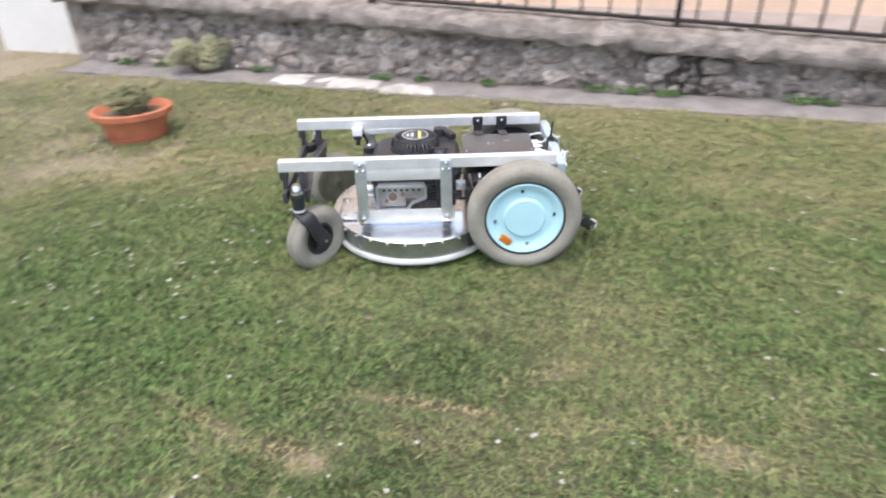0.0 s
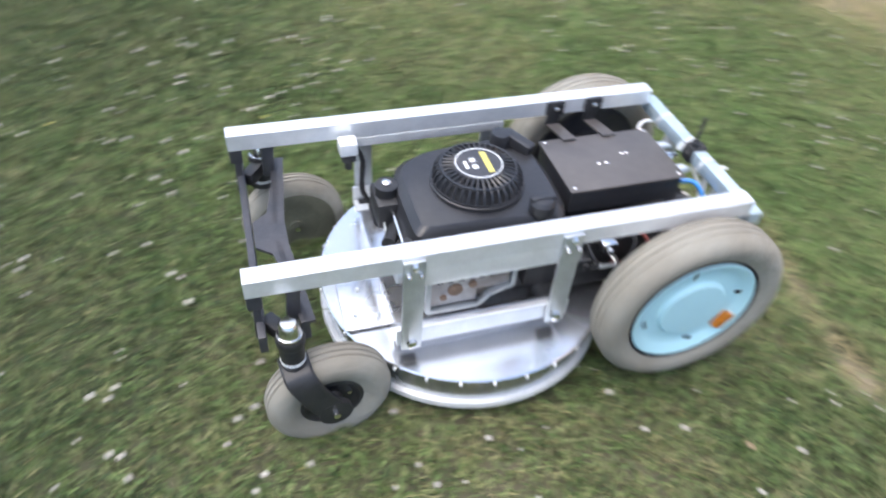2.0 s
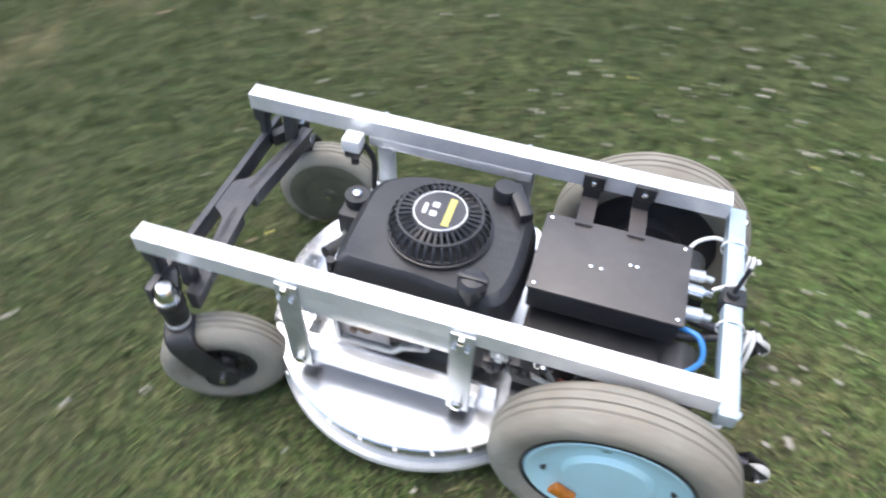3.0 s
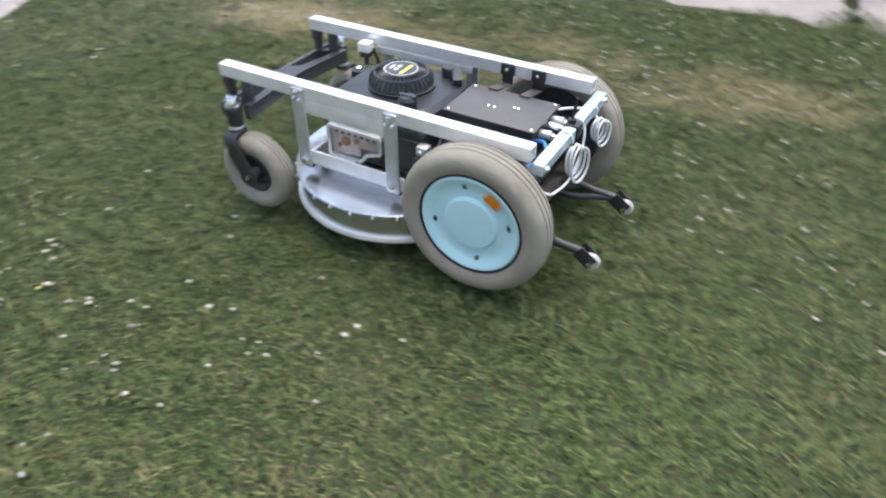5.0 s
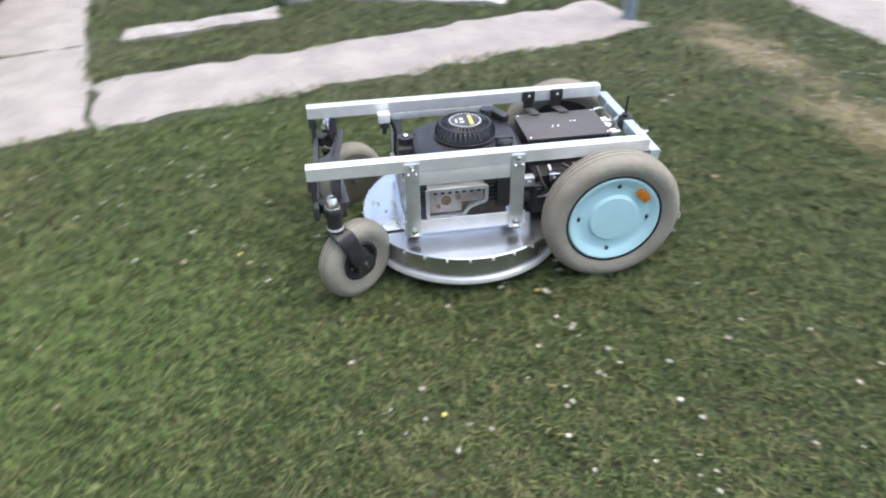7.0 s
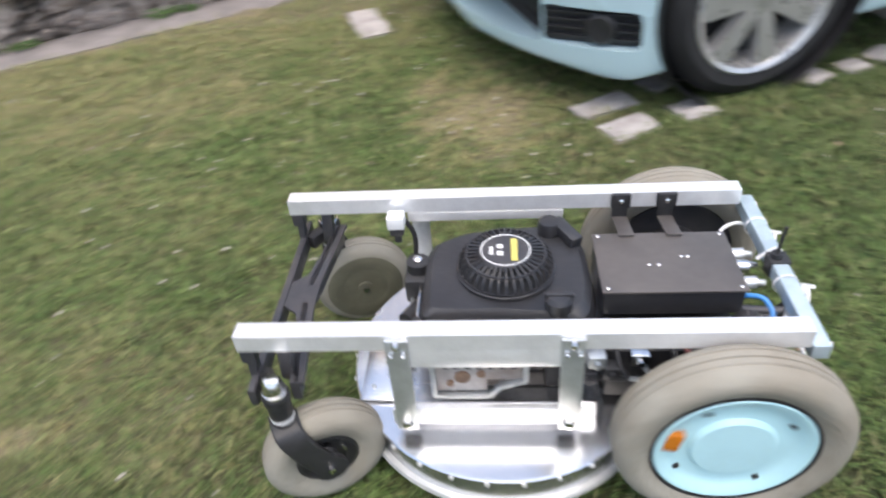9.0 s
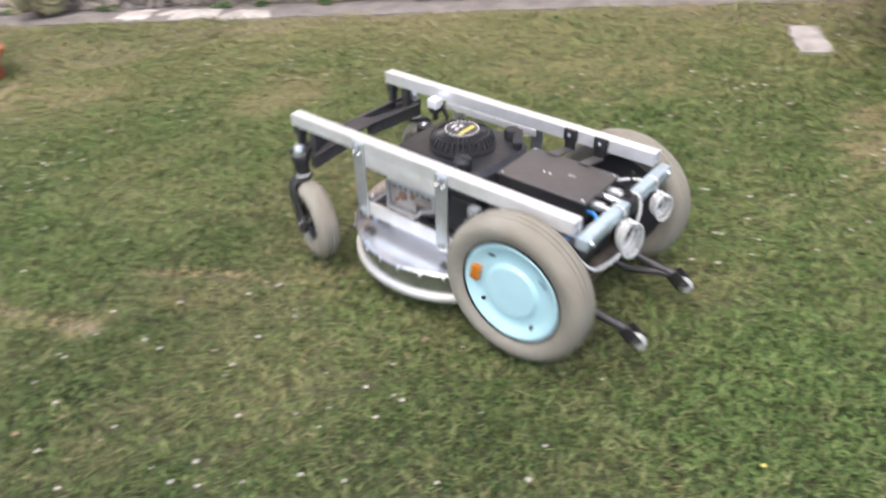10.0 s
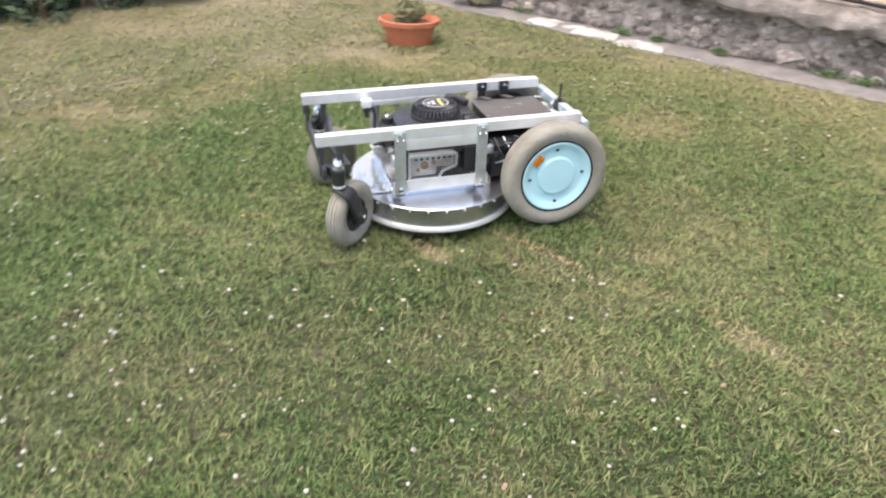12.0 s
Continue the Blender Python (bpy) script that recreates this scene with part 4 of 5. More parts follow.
# ---- the mower; its own frame: x ahead, y to its left, origin on the ground under the drive axle ----
def robot_mower():
    mow = thing("robot_mower", Matrix(), "home-built aluminium lawn mower with black engine and pale blue wheels", "lawn mower")
    # square tube rails
    for s in (1, -1):
        bm = B()
        y0 = 0.158 if s > 0 else -0.188
        square_tube(bm, -0.094, 0.722, y0, y0 + 0.03, 0.318, 0.348, 0.0025)
        part("side_rail", bm, ALU, mow, "aluminium square tube rail")
        bm = B()
        box(bm, 0.215, 0.500, -0.1605, -0.1565, 0.298, 0.3165, 0.001) if s < 0 else box(bm, 0.245, 0.468, 0.1805, 0.1875, 0.281, 0.317, 0.001)
        part("side_plate", bm, ALU, mow, "flat aluminium side plate")
        for x in (0.23, 0.482):
            bm = B()
            o = 0.1885 if s > 0 else -0.1885
            box(bm, x - 0.017, x + 0.017, o, o + 0.006 * s, 0.142, 0.342, 0.0015)
            up = part("upright", bm, ZINC, mow, "flat galvanised upright")
            for dx, z in ((0, 0.335), (-0.009, 0.318), (0.009, 0.318), (0, 0.158)):
                bm = B()
                r = 0.0085 if z in (0.158,) else 0.0035 if dx else 0.006
                lathe(bm, [(r * 1.15, 0), (r * 1.15, 0.002), (r, 0.002), (r, 0.007), (r * 0.5, 0.009)], 6 if r > 0.004 else 8, Matrix.Translation((x + dx, o + 0.006 * s, z)) @ (ON_Y if s > 0 else Matrix.Rotation(radians(90), 4, "X")))
                part("bolt", bm, CHROME, up)
            bm = B()
            box(bm, x - 0.014, x + 0.014, 0.168 * s, 0.188 * s, 0.132, 0.152, 0.003)
            part("rubber_mount", bm, RUBBER, mow, "black rubber mount")
        bm = B()
        box(bm, 0.205, 0.505, s * 0.150, s * 0.1865, 0.146, 0.150)
        box(bm, 0.205, 0.505, s * 0.1825, s * 0.1865, 0.150, 0.182)
        part("lower_angle", bm, ALU, mow, "aluminium angle above the deck")
    # cutting deck
    at = pose(0.33, 0, 0)
    bm = B()
    lathe(bm, [(0.0005, 0.1135), (0.268, 0.1135), (0.2705, 0.111), (0.268, 0.1085), (0.0005, 0.1085)], 72, at)
    deck = part("deck", bm, SHEET, mow, "shiny sheet metal cutting deck")
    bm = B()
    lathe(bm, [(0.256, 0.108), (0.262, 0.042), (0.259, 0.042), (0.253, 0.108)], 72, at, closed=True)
    part("skirt", bm, SKIRT, deck, "reflecting deck skirt, shade put in its darker colour")
    bm = B()
    lathe(bm, [(0.257, 0.034), (0.270, 0.034), (0.273, 0.040), (0.271, 0.048), (0.257, 0.049)], 72, at, closed=True)
    part("bottom_ring", bm, ALU, deck, "bright bottom ring")
    tab = B()
    box(tab, 0.255, 0.2735, -0.0026, 0.0026, 0.102, 0.1085, 0.0008)
    tab_mesh = mesh_of("tab", tab, ALU)
    for k in range(30):
        ob = new("tab", tab_mesh)
        ob.parent = deck
        ob.matrix_basis = at @ Matrix.Rotation(2 * math.pi * k / 30, 4, "Z")
    bm = B()
    box(bm, 0.50, 0.575, -0.03, 0.118, 0.118, 0.122, 0.001)
    plate = part("front_plate", bm, SHEET, mow, "bright front sheet of the deck")
    for x, y in ((0.555, 0.09), (0.515, 0.095), (0.558, -0.012), (0.515, -0.012), (0.54, 0.03)):
        bm = B()
        lathe(bm, [(0.004, 0.122), (0.004, 0.125), (0.002, 0.127)], 8, pose(x, y, 0))
        part("rivet", bm, ZINC, plate)
    # channel tray under the engine
    bm = B()
    box(bm, 0.18, 0.50, -0.148, 0.148, 0.1145, 0.1185)
    for y in (-0.148, 0.144):
        box(bm, 0.18, 0.50, y, y + 0.004, 0.1185, 0.152)
    box(bm, 0.496, 0.50, -0.148, 0.148, 0.1185, 0.152)
    part("engine_tray", bm, SHEET, mow, "folded sheet metal engine tray")
    # engine
    bm = B()
    box(bm, 0.225, 0.43, -0.095, 0.09, 0.120, 0.240, 0.012)
    engine = part("engine", bm, BLOCK, mow, "cast metal engine with cooling fins")
    for k in range(7):
        bm = B()
        box(bm, 0.205, 0.455, -0.105, 0.10, 0.165 + 0.011 * k, 0.169 + 0.011 * k, 0.001)
        part("cooling_fin", bm, BLOCK, engine)
    bm = B()
    ring = [(0.463, -0.05), (0.464, 0.02), (0.462, 0.092), (0.448, 0.108), (0.38, 0.110), (0.33, 0.110), (0.25, 0.118), (0.20, 0.112), (0.182, 0.07), (0.178, 0.0), (0.184, -0.075), (0.21, -0.12), (0.26, -0.130), (0.34, -0.122), (0.40, -0.112), (0.448, -0.085)]
    levels = ((0.232, 1.0), (0.262, 1.015), (0.268, 0.985), (0.300, 0.95), (0.311, 0.86))
    c = Vector((0.32, 0, 0))
    prev = None
    for z, k in levels:
        pts = curve([Vector((c.x + (x - c.x) * k, y * k, z)) for x, y in ring + ring[:1]], 3)[:-1]
        cur = [bm.verts.new(p) for p in pts]
        if prev:
            for i in range(len(cur)):
                bm.faces.new((prev[i], prev[(i + 1) % len(cur)], cur[(i + 1) % len(cur)], cur[i])).smooth = True
        else:
            bm.faces.new(cur)
        prev = cur
    bm.faces.new(prev)
    part("engine_cover", bm, PLASTIC, engine, "scuffed black plastic engine cover")
    fan = pose(0.322, 0.0, 0)
    bm = B()
    lathe(bm, [(0.080, 0.305), (0.082, 0.318), (0.076, 0.320), (0.074, 0.3185), (0.0005, 0.3185)], 48, fan)
    part("fan_base", bm, PLASTIC, engine)
    bm = B()
    for k in range(36):
        m = fan @ Matrix.Rotation(2 * math.pi * k / 36, 4, "Z")
        pts = [m @ Vector(q) for q in ((0.077, 0, 0.318), (0.074, 0, 0.334), (0.064, 0, 0.3445), (0.040, 0, 0.348))]
        sweep(bm, pts, 0.0026, 4, False)
    for r, z in ((0.0770, 0.321), (0.064, 0.3445)):
        lathe(bm, [(r - 0.0025, z - 0.002), (r + 0.0025, z - 0.002), (r + 0.002, z + 0.002), (r - 0.002, z + 0.002)], 48, fan, closed=True)
    part("fan_grille", bm, PLASTIC, engine, "round black ribbed fan grille")
    bm = B()
    lathe(bm, [(0.043, 0.340), (0.043, 0.3495), (0.0415, 0.351), (0.0005, 0.351)], 40, fan)
    badge = part("badge", bm, DARK, engine, "round dark badge with white and yellow print")
    bm = B()
    lathe(bm, [(0.0385, 0.3512), (0.0405, 0.3512), (0.0405, 0.3518), (0.0385, 0.3518)], 40, fan, closed=True)
    part("badge_ring", bm, WHITE, badge)
    for x0, x1, y0, y1, mt in ((-0.019, -0.009, -0.028, 0.028, YELLOW), (0.004, 0.014, -0.014, -0.004, WHITE), (0.004, 0.014, 0.004, 0.014, WHITE), (0.02, 0.026, -0.008, 0.012, WHITE)):
        bm = B()
        box(bm, x0, x1, y0, y1, 0.3512, 0.3519, 0.0, fan)
        part("print_bar", bm, mt, badge)
    bm = B()
    lathe(bm, [(0.018, 0.300), (0.020, 0.326), (0.017, 0.335), (0.0005, 0.336)], 20, pose(0.245, -0.098, 0))
    bar(bm, (0.235, -0.11, 0.325), (0.20, -0.055, 0.318), 0.024, 0.022, 0.006)
    part("fuel_cap", bm, PLASTIC, engine, "black fuel cap")
    bm = B()
    lathe(bm, [(0.015, 0.270), (0.0155, 0.312), (0.021, 0.316), (0.022, 0.334), (0.017, 0.341), (0.0005, 0.343)], 20, pose(0.243, 0.098, 0))
    box(bm, 0.221, 0.265, 0.093, 0.103, 0.336, 0.345, 0.003)
    part("oil_cap", bm, PLASTIC, engine, "black oil filler cap")
    bm = B()
    box(bm, 0.45, 0.495, -0.07, 0.0, 0.235, 0.285, 0.008)
    rod(bm, (0.472, -0.035, 0.285), (0.472, -0.035, 0.303), 0.020, 16)
    rod(bm, (0.47, 0.02, 0.25), (0.49, 0.06, 0.255), 0.012, 12)
    carb = part("carburettor", bm, BLACK, engine, "black carburettor and linkage")
    bm = B()
    lathe(bm, [(0.008, 0.303), (0.008, 0.308), (0.004, 0.311)], 12, pose(0.472, -0.035, 0))
    part("chrome_screw", bm, CHROME, carb, "bright screw")
    for k, (p0, p1, r, mt, nm) in enumerate((
        ((0.47, -0.085, 0.215), (0.47, -0.045, 0.215), 0.024, BLACK, "air_filter"),
        ((0.468, 0.035, 0.225), (0.49, 0.035, 0.228), 0.016, CHROME, "carburettor_bowl"),
        ((0.458, 0.075, 0.20), (0.482, 0.075, 0.20), 0.020, ZINC, "starter_motor"),
        ((0.468, -0.01, 0.268), (0.468, 0.075, 0.262), 0.0035, CHROME, "throttle_rod"),
        ((0.475, -0.10, 0.25), (0.485, 0.03, 0.245), 0.003, ZINC, "governor_spring"),
        ((0.466, 0.09, 0.25), (0.466, 0.09, 0.285), 0.007, BLACK, "spark_plug_cap"),
    )):
        bm = B()
        rod(bm, p0, p1, r, 14)
        part(nm, bm, mt, engine)
    # heat shield of the silencer, towards the left side
    bm = B()
    box(bm, 0.300, 0.438, 0.104, 0.136, 0.176, 0.230, 0.006)
    part("silencer", bm, RUSTY, engine, "stained dull silencer box")
    bm = B()
    edge = [(0.442, 0.162), (0.442, 0.237), (0.294, 0.237), (0.294, 0.198), (0.335, 0.184), (0.352, 0.162)]
    for (xa, za), (xb, zb) in zip(edge, edge[1:] + edge[:1]):
        bar(bm, (xa, 0.141, za), (xb, 0.141, zb), 0.010, 0.009, 0.001)
    box(bm, 0.296, 0.440, 0.108, 0.144, 0.234, 0.238, 0.001)
    shield = part("heat_shield", bm, ZINC, engine, "dull metal silencer guard")
    bm = B()
    box(bm, 0.356, 0.438, 0.1365, 0.1385, 0.170, 0.232, 0.001)
    box(bm, 0.300, 0.356, 0.1365, 0.1385, 0.196, 0.232, 0.001)
    part("shield_panel", bm, HEAT, shield, "grey stained panel")
    for x, z, r in ((0.395, 0.205, 0.013), (0.365, 0.212, 0.007), (0.415, 0.190, 0.006)):
        bm = B()
        rod(bm, (x, 0.1385, z), (x, 0.1425, z), r, 16)
        part("boss", bm, BOSS, shield, "rusty brown boss")
    for k in range(7):
        bm = B()
        box(bm, 0.309 + 0.018 * k, 0.318 + 0.018 * k, 0.1384, 0.1392, 0.222, 0.229)
        part("vent_slot", bm, BLACK, shield)
    bm = B()
    box(bm, 0.20, 0.262, 0.07, 0.125, 0.16, 0.245, 0.006)
    part("air_box", bm, BLACK, engine)
    # rear: batteries and motors under the control box
    bm = B()
    box(bm, -0.045, 0.165, -0.115, 0.115, 0.125, 0.235, 0.008)
    part("battery_tray", bm, BLACK, mow, "black battery case")
    for s in (1, -1):
        bm = B()
        rod(bm, (0.0, 0.08 * s, 0.178), (0.0, 0.19 * s, 0.178), 0.042, 24)
        rod(bm, (0.0, 0.18 * s, 0.178), (0.0, 0.205 * s, 0.178), 0.060, 24)
        part("drive_motor", bm, DARK, mow, "dark drive motor")
        # Dark cylinder added where only a hole lies under the crossbar
        bm = B()
        rod(bm, (-0.062, 0.05 * s, 0.23), (-0.062, 0.135 * s, 0.23), 0.028, 20)
        part("dark_filler", bm, DARK, mow, "added dark cylinder in place of a hole")
    bm = B()
    box(bm, -0.047, 0.17, -0.084, 0.062, 0.262, 0.308, 0.004)
    ctrl = part("control_box", bm, PLASTIC, mow, "black plastic control box")
    bm = B()
    box(bm, -0.050, 0.173, -0.087, 0.065, 0.3083, 0.313, 0.0018)
    part("lid", bm, LID, ctrl, "dusty matt lid")
    for x, y in ((-0.04, -0.078), (0.163, -0.078), (-0.04, 0.056), (0.163, 0.056), (0.09, 0.0), (0.075, 0.0), (0.025, -0.02), (0.035, -0.02)):
        bm = B()
        lathe(bm, [(0.0035, 0.313), (0.0035, 0.3145), (0.001, 0.316)], 8, pose(x, y, 0))
        part("screw", bm, CHROME, ctrl)
    for x in (0.035, 0.115):
        bm = B()
        box(bm, x - 0.014, x + 0.014, -0.156, -0.152, 0.298, 0.335, 0.002)
        box(bm, x - 0.017, x + 0.017, -0.1565, -0.148, 0.322, 0.350, 0.002)
        br = part("bracket", bm, BLACK, mow, "black clamp on the rail")
        bm = B()
        bar(bm, (x, -0.152, 0.300), (x, -0.075, 0.3165), 0.026, 0.003)
        part("strap", bm, LID, br, "flat grey strap")
        bm = B()
        lathe(bm, [(0.005, 0), (0.005, 0.004), (0.002, 0.006)], 10, Matrix.Translation((x, -0.148, 0.338)) @ ON_Y)
        part("bolt", bm, CHROME, br)
    # rear cross tube, antenna, hoses, cables
    bm = B()
    box(bm, -0.124, -0.099, -0.187, 0.187, 0.293, 0.318, 0.002)
    tube = part("rear_crossbar", bm, PALE, mow, "pale grey square cross tube")
    for y in (0.172, -0.172):
        bm = B()
        lathe(bm, [(0.007, 0), (0.007, 0.005), (0.003, 0.008)], 6, Matrix.Translation((-0.124, y, 0.305)) @ Matrix.Rotation(radians(-90), 4, "Y"))
        part("bolt", bm, CHROME, tube)
    bm = B()
    rod(bm, (-0.108, -0.005, 0.318), (-0.108, -0.005, 0.330), 0.009, 12)
    rod(bm, (-0.108, -0.005, 0.330), (-0.112, -0.008, 0.378), 0.0032, 8)
    box(bm, -0.128, -0.096, -0.02, 0.01, 0.29, 0.3215, 0.003)
    part("antenna", bm, BLACK, mow, "short black antenna on a clamp")
    for yc, turns_, r0, zc in ((0.035, 3, 0.046, 0.252), (-0.115, 3, 0.034, 0.256)):
        pts = []
        for k in range(16 * turns_ + 1):
            a = 2 * math.pi * k / 16
            r = r0 * (0.82 + 0.09 * (k // 16) + 0.04 * math.sin(0.9 * k))
            pts.append((-0.131 - 0.008 * (k / 16) + 0.006 * math.sin(a), yc + r * 0.66 * math.sin(a + 0.2), zc + r * math.cos(a) + 0.004 * math.sin(1.7 * k / 16)))
        bm = B()
        sweep(bm, pts, 0.0031, 8)
        part("cable_coil", bm, WHITE, mow, "coil of white cable tied to the cross tube")
    bm = B()
    sweep(bm, curve([(-0.085, 0.17, 0.27), (-0.125, 0.155, 0.235), (-0.135, 0.105, 0.222), (-0.138, 0.05, 0.222), (-0.135, -0.01, 0.25), (-0.13, -0.03, 0.30), (-0.113, -0.025, 0.3225), (-0.085, -0.02, 0.305)]), 0.0030, 8)
    sweep(bm, curve([(-0.045, -0.085, 0.30), (-0.06, -0.12, 0.292), (-0.09, -0.142, 0.288), (-0.118, -0.132, 0.285), (-0.135, -0.115, 0.275), (-0.137, -0.10, 0.27)]), 0.0034, 8)
    part("white_cable", bm, WHITE, mow, "loose white cable")
    for y in (0.04, -0.112):
        bm = B()
        lathe(bm, [(0.0178, -0.002), (0.0192, -0.002), (0.0192, 0.002), (0.0178, 0.002)], 16, Matrix.Translation((-0.112, y, 0.303)) @ ON_Y, closed=True)
        part("cable_tie", bm, WHITE, mow, "white cable tie")
    bm = B()
    sweep(bm, curve([(-0.047, 0.045, 0.285), (-0.075, 0.06, 0.292), (-0.085, 0.085, 0.275), (-0.06, 0.105, 0.255), (-0.03, 0.115, 0.245)]), 0.004, 8)
    part("blue_cable", bm, WIREBLUE, mow, "short blue cable")
    for k, y in enumerate((-0.050, -0.022, 0.022)):
        bm = B()
        rod(bm, (-0.047, y, 0.29), (-0.075, y, 0.292 - 0.004 * (k % 2)), 0.011, 12)
        rod(bm, (-0.075, y, 0.292), (-0.088, y, 0.29), 0.006, 12)
        part("connector", bm, CHROME if k % 2 else ZINC, ctrl, "bright metal cable connector")
    rnd = random.Random(21)
    for k in range(7):
        x0, mt = 0.15 - 0.028 * k + rnd.gauss(0, 0.008), (BLACK, ZINC, BLACK, WIRERED)[k % 4]
        bm = B()
        sweep(bm, curve([(x0, 0.10, 0.255), (x0 - 0.02 + rnd.gauss(0, 0.01), 0.135, 0.235 + rnd.gauss(0, 0.01)), (x0 + rnd.gauss(0, 0.02), 0.145, 0.205), (x0 + 0.03, 0.12, 0.18)]), 0.0042, 6)
        part("wire", bm, mt, mow)
    for k, (x, z) in enumerate(((0.185, 0.235), (0.16, 0.21), (0.12, 0.24), (0.195, 0.20))):
        bm = B()
        box(bm, x - 0.014, x + 0.014, 0.118, 0.142, z - 0.012, z + 0.012, 0.003)
        rod(bm, (x, 0.142, z), (x, 0.150, z), 0.006, 10)
        part("terminal", bm, (ZINC, BLACK, CHROME, DARK)[k], mow, "small metal terminal")
    # rusty axle bar and anti-tip arms
    bm = B()
    bar(bm, (-0.055, -0.20, 0.105), (-0.055, 0.20, 0.105), 0.03, 0.028, 0.003)
    part("axle_beam", bm, RUSTY, mow, "rusty dark axle beam")
    for s in (1, -1):
        y = 0.118 * s
        bm = B()
        sweep(bm, curve([(-0.02, y, 0.20), (-0.055, y, 0.19), (-0.078, y, 0.145), (-0.112, y, 0.104), (-0.21, y, 0.092)], 5), 0.0095, 10)
        sweep(bm, curve([(-0.02, y - 0.02 * s, 0.085), (-0.10, y - 0.02 * s, 0.075), (-0.16, y - 0.008 * s, 0.085), (-0.205, y, 0.09)], 5), 0.0085, 10)
        arm = part("anti_tip_arm", bm, DARK, mow, "bent dark steel anti-tip arm")
        bm = B()
        for d in (-0.012, 0.009):
            bar(bm, (-0.236, y + d, 0.070), (-0.200, y + d, 0.096), 0.003, 0.034, 0.001)
        part("wheel_fork", bm, BLACK, arm)
        bm = B()
        lathe(bm, [(0.006, -0.007), (0.0175, -0.007), (0.0195, -0.004), (0.0195, 0.004), (0.0175, 0.007), (0.006, 0.007)], 24, Matrix.Translation((-0.232, y, 0.074)) @ ON_Y)
        part("small_wheel", bm, NYLON, arm, "small pale grey anti-tip wheel")
        bm = B()
        rod(bm, (-0.232, y - 0.019, 0.074), (-0.232, y + 0.019, 0.074), 0.007, 12)
        part("wheel_bolt", bm, CHROME, arm)
    # front: hangers, cross beams
    bm = B()
    bar(bm, (0.708, -0.215, 0.245), (0.708, 0.215, 0.245), 0.012, 0.034, 0.002)
    bar(bm, (0.645, -0.20, 0.243), (0.665, -0.02, 0.243), 0.014, 0.04, 0.002)
    bar(bm, (0.645, 0.20, 0.243), (0.665, 0.02, 0.243), 0.014, 0.04, 0.002)
    beam = part("front_beam", bm, DARK, mow, "dark steel front cross beam")
    bm = B()
    poly = [(0.700, -0.03), (0.700, 0.03), (0.675, 0.05), (0.645, 0.20), (0.630, 0.20), (0.648, 0.03), (0.648, -0.03), (0.630, -0.20), (0.645, -0.20), (0.675, -0.05)]
    lo, hi = [bm.verts.new((x, y, 0.258)) for x, y in poly], [bm.verts.new((x, y, 0.263)) for x, y in poly]
    bm.faces.new(lo)
    bm.faces.new(hi)
    for k in range(len(poly)):
        bm.faces.new((lo[k], lo[(k + 1) % len(poly)], hi[(k + 1) % len(poly)], hi[k]))
    part("gusset", bm, DARK, beam, "dark grey gusset plate")
    for s in (1, -1):
        y = 0.173 * s
        bm = B()
        bar(bm, (0.708, y, 0.318), (0.712, y, 0.225), 0.022, 0.012, 0.002)
        box(bm, 0.700, 0.722, y - 0.012, y + 0.012, 0.288, 0.318, 0.003)
        part("hanger", bm, DARK, beam, "black hanger bracket")
        bm = B()
        bar(bm, (0.655, y, 0.318), (0.66, y, 0.25), 0.02, 0.02, 0.003)
        part("hanger", bm, DARK, beam, "rusty hanger bar")
        bm = B()
        rod(bm, (0.67, 0.217 * s, 0.212), (0.67, 0.217 * s, 0.2615), 0.0185, 24)
        lathe(bm, [(0.0205, 0.243), (0.0215, 0.246), (0.0215, 0.258), (0.0205, 0.2605)], 24, pose(0.67, 0.217 * s, 0))
        bar(bm, (0.700, 0.168 * s, 0.245), (0.672, 0.208 * s, 0.245), 0.022, 0.026, 0.004)
        part("pivot_housing", bm, BLACK, beam, "black caster pivot sleeve")
        bm = B()
        lathe(bm, [(0.0170, 0.2655), (0.0175, 0.272), (0.0155, 0.276), (0.0150, 0.284), (0.011, 0.289), (0.0005, 0.290)], 28, pose(0.67, 0.217 * s, 0))
        lathe(bm, [(0.019, 0.2625), (0.019, 0.266)], 20, pose(0.67, 0.217 * s, 0))
        part("pivot_nut", bm, CHROME, beam, "chrome pivot nut")
        bm = B()
        lathe(bm, [(0.019, 0.206), (0.019, 0.212)], 20, pose(0.67, 0.217 * s, 0))
        part("washer", bm, WHITE, beam, "white plastic washer")
    # plug hanging from the right rail
    bm = B()
    box(bm, 0.503, 0.535, -0.150, -0.120, 0.305, 0.330, 0.003)
    plug = part("switch_block", bm, WHITE, mow, "white switch block under the rail")
    bm = B()
    box(bm, 0.506, 0.532, -0.148, -0.122, 0.290, 0.305, 0.003)
    rod(bm, (0.519, -0.135, 0.27), (0.519, -0.135, 0.29), 0.007, 10)
    part("switch_base", bm, BLACK, plug)
    bm = B()
    sweep(bm, curve([(0.505, -0.145, 0.31), (0.49, -0.15, 0.27), (0.492, -0.15, 0.20), (0.47, -0.14, 0.16)]), 0.005, 8)
    part("black_hose", bm, RUBBER, mow, "black cable down the upright")

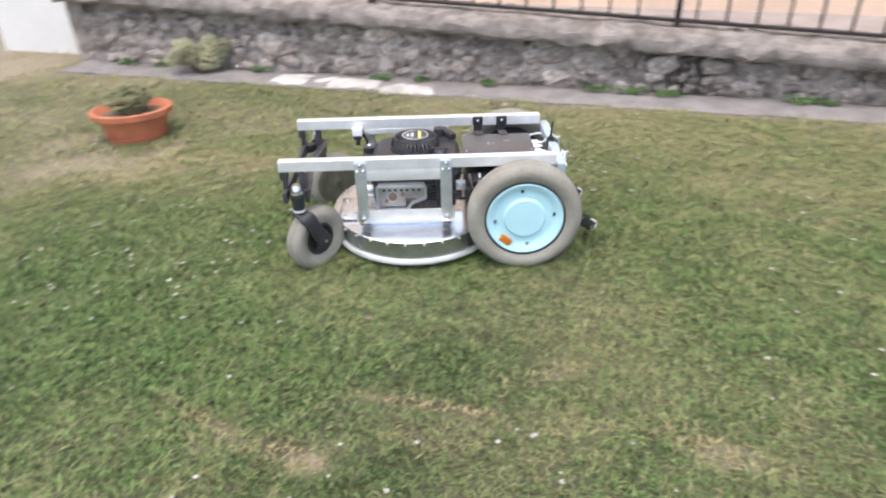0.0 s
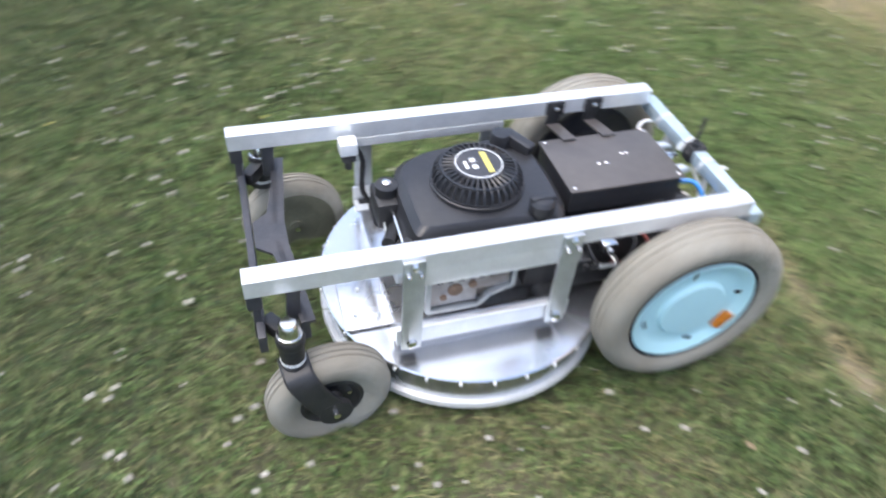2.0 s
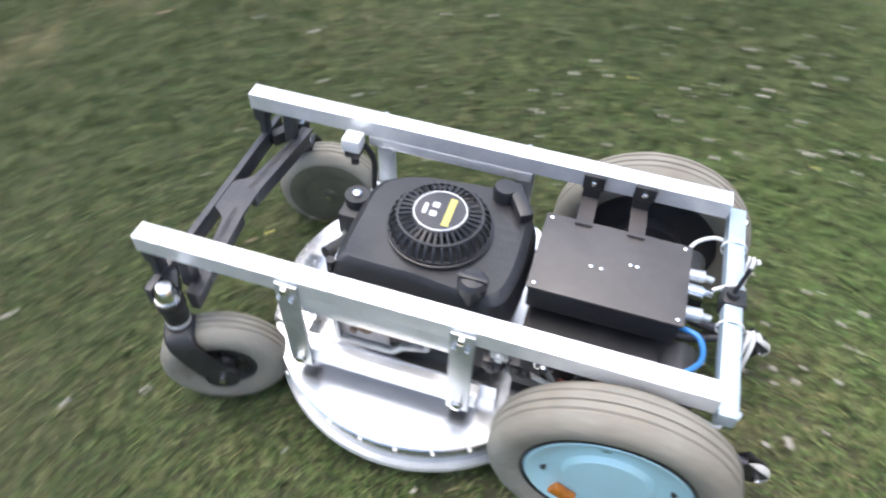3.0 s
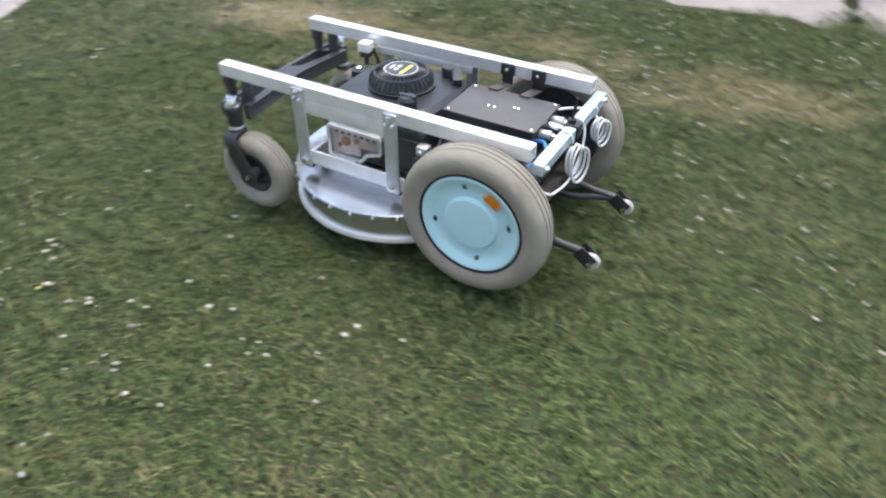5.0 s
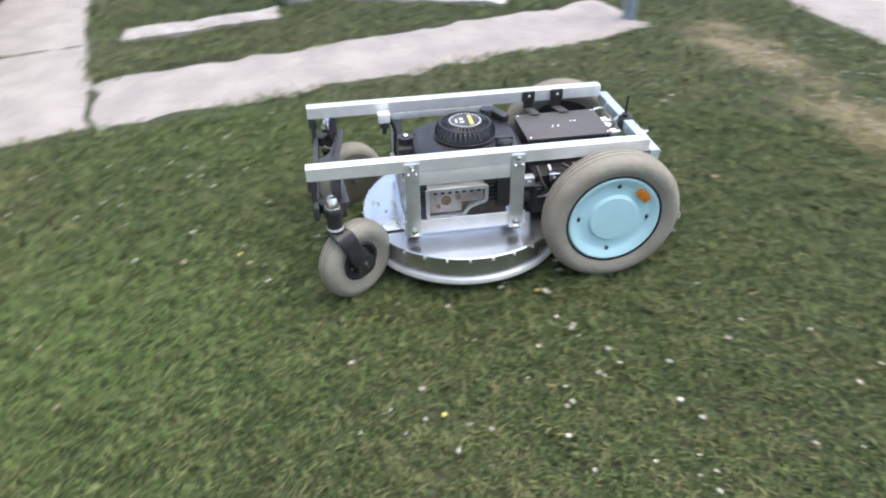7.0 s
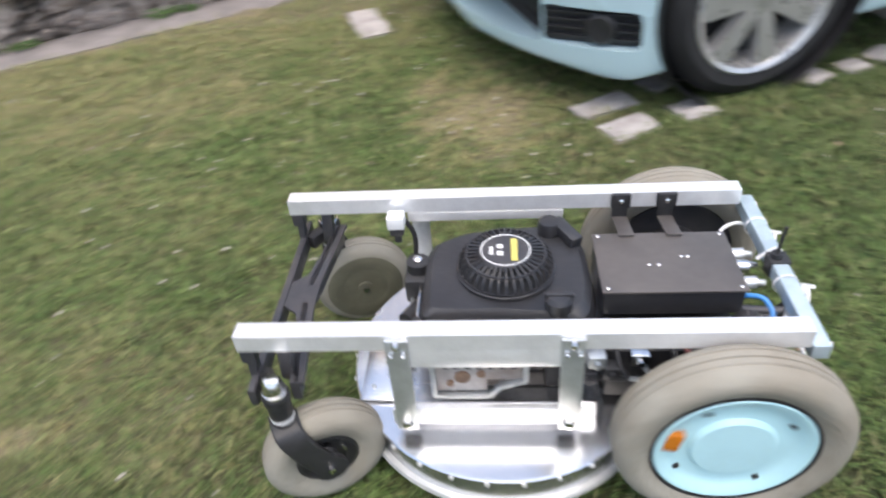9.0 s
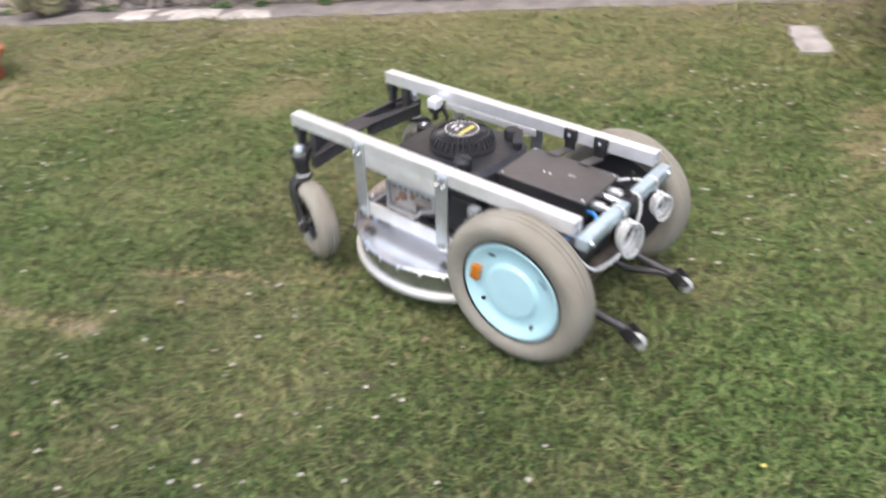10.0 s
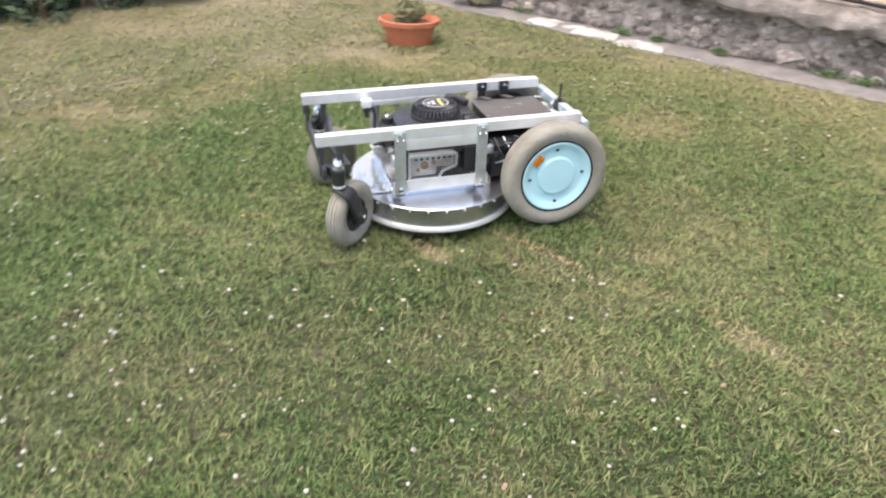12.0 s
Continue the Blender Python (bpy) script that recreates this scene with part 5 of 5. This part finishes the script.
    # drive wheels
    def tyre_profile(R, w, r):
        return [(r, -w * 0.36), (r + 0.012, -w * 0.46), ((R + r) / 2, -w * 0.52), (R - 0.014, -w * 0.48), (R - 0.004, -w * 0.34), (R - 0.0005, -w * 0.22), (R - 0.003, -w * 0.20), (R - 0.003, -w * 0.17), (R, -w * 0.14), (R, -w * 0.03), (R - 0.003, -w * 0.015), (R - 0.003, w * 0.015), (R, w * 0.03), (R, w * 0.14), (R - 0.003, w * 0.17), (R - 0.003, w * 0.20), (R - 0.0005, w * 0.22), (R - 0.004, w * 0.34), (R - 0.014, w * 0.48), ((R + r) / 2, w * 0.52), (r + 0.012, w * 0.46), (r, w * 0.36)]

    drive_ = []
    for s in (1, -1):
        turn = ON_Y if s > 0 else Matrix.Rotation(radians(90), 4, "X")
        y = 0.228 * s
        bm = B()
        lathe(bm, [(0.0005, -0.016), (0.116, -0.016), (0.116, 0.026), (0.112, 0.030), (0.105, 0.029), (0.096, 0.021), (0.082, 0.017), (0.064, 0.018), (0.058, 0.0255), (0.03, 0.0265), (0.0005, 0.027)], 56, turn)
        wheel = part("drive_wheel", bm, BLUE, mow, "pale blue painted wheel disc", pose(0, y, 0.174))
        bm = B()
        lathe(bm, tyre_profile(0.171, 0.074, 0.118), 64, turn, closed=True)
        part("tyre", bm, TYRE, wheel, "worn grey ribbed tyre")
        bm = B()
        lathe(bm, [(0.1162, 0.020), (0.1198, 0.020), (0.1198, 0.030), (0.1162, 0.030)], 56, turn, closed=True)
        part("rim_seal", bm, RUBBER, wheel, "dark seal between tyre and disc")
        bm = B()
        lathe(bm, [(0.0005, -0.036), (0.05, -0.035), (0.062, -0.022), (0.105, -0.020), (0.117, -0.028), (0.117, -0.017), (0.0005, -0.017)], 40, turn)
        part("inner_rim", bm, DARK, wheel, "dark dirty inner rim")
        for k in range(4):
            a = radians(-51.3 + 45 + 90 * k)
            bm = B()
            box(bm, -0.0036, 0.0036, -0.0048, 0.0048, 0.017, 0.0222, 0.001, turn @ pose(0.088 * math.cos(a), -0.088 * math.sin(a) * s, 0))
            part("slot", bm, BLACK, wheel, "small dark slot")
        if s > 0:
            a = radians(-51.3)
            bm = B()
            box(bm, -0.011, 0.011, -0.019, 0.019, 0.018, 0.030, 0.003, turn @ pose(0.090 * math.cos(a), -0.090 * math.sin(a), 0, 0, 0, -math.degrees(a)))
            part("reflector", bm, ORANGE, wheel, "orange plastic reflector")
        drive_.append((wheel, y))
    casters_ = []
    for s in (1, -1):
        y = 0.217 * s
        bm = B()
        rod(bm, (0, 0, 0.196), (0, 0, 0.206), 0.021, 24)
        crown = curve([(0.0, -0.010 * s, 0.198), (0.0, 0.012 * s, 0.197), (-0.002, 0.030 * s, 0.190), (-0.010, 0.038 * s, 0.172), (-0.024, 0.0385 * s, 0.137), (-0.048, 0.0385 * s, 0.095)], 4)
        loops = []
        for k, p in enumerate(crown):
            d = (crown[min(k + 1, len(crown) - 1)] - crown[max(k - 1, 0)]).normalized()
            f = min(max((k - 4) / 8, 0), 1)
            wide = Vector((1 - 0.2 * f, 0, -0.6 * f)).normalized()
            thick = d.cross(wide).normalized()
            loops.append([bm.verts.new(p + wide * a * 0.0225 + thick * b * 0.0052) for a, b in ((-1, -0.5), (-0.85, -1), (0.85, -1), (1, -0.5), (1, 0.5), (0.85, 1), (-0.85, 1), (-1, 0.5))])
        for a, b in zip(loops, loops[1:]):
            for k in range(8):
                bm.faces.new((a[k], a[(k + 1) % 8], b[(k + 1) % 8], b[k]))
        bm.faces.new(loops[0])
        bm.faces.new(loops[-1])
        rod(bm, (-0.048, 0.033 * s, 0.095), (-0.048, 0.044 * s, 0.095), 0.027, 24)
        fork = part("caster_fork", bm, BLACK, mow, "black steel caster fork", pose(0.67, y, 0))
        bm = B()
        rod(bm, (-0.048, -0.040 * s, 0.095), (-0.048, 0.050 * s, 0.095), 0.006, 10)
        part("axle_bolt", bm, CHROME, fork)
        bm = B()
        lathe(bm, tyre_profile(0.102, 0.058, 0.052), 48, ON_Y, closed=True)
        wheel = part("caster_wheel", bm, TYRE, fork, "grey rubber caster tyre", pose(-0.048, 0, 0.095))
        bm = B()
        lathe(bm, [(0.0005, -0.022), (0.014, -0.022), (0.018, -0.014), (0.036, -0.013), (0.046, -0.022), (0.053, -0.020), (0.053, 0.020), (0.046, 0.022), (0.036, 0.013), (0.018, 0.014), (0.014, 0.022), (0.0005, 0.022)], 36, ON_Y)
        rim = part("rim", bm, BLACK, wheel, "black plastic rim")
        # Reaches over the sidewall so the painted shade covers it too
        bm = B()
        lathe(bm, [(0.082, -0.0285), (0.078, -0.0305), (0.050, -0.0295), (0.040, -0.0265), (0.016, -0.0265), (0.014, -0.031), (0.0005, -0.031)], 36, ON_Y if s > 0 else Matrix.Rotation(radians(90), 4, "X"))
        part("inner_disc", bm, OLIVE, wheel, "inner disc of the caster, shade painted in dull olive")
        for k in range(5):
            a = 2 * math.pi * k / 5
            bm = B()
            rod(bm, (0.030 * math.cos(a), -0.0165, 0.030 * math.sin(a)), (0.030 * math.cos(a), 0.0165, 0.030 * math.sin(a)), 0.0035, 8)
            part("bolt", bm, CHROME, wheel)
        casters_.append((fork, wheel, y))
    return mow, drive_, casters_



# ---- motion of the mower and of its wheels ----
def motions():
    walk(mower, [(t, pose(x, y, z, lean, pitch, turn)) for t, x, y, z, lean, pitch, turn in MOWER])
    ts = [r[0] for r in TURNS]
    cols = list(zip(*TURNS))
    times = [k / 10 for k in range(121)]

    def at(col, t):
        return float(np.interp(t, ts, cols[col]))

    for (wheel, y), col in zip(drive, (1, 2)):
        walk(wheel, [(t, pose(0, y, 0.174, 0, at(col, t), 0)) for t in times])
    for (fork, wheel, y), col, share in zip(casters, (1, 2), (1.0, 0.68)):
        walk(fork, [(t, pose(0.67, y, 0, 0, 0, share * float(np.interp(t, [r[0] for r in SWING], [r[1] for r in SWING])))) for t in times[::2]])
        walk(wheel, [(t, pose(-0.048, 0, 0.095, 0, 1.67 * at(col, t), 0)) for t in times])


ground()
lawn()
clover_flowers()
garden_wall()
railing()
paving()
steel_post(-0.585, -1.66, -0.12, "galvanised steel pipe post in the dry grass border")
steel_post(2.93, -2.57, 0.0, "galvanised steel pipe post beside the garden path")
flower_pot()
sage_bush()
weeds()
hedge()
parked_car()
mower, drive, casters = robot_mower()
motions()
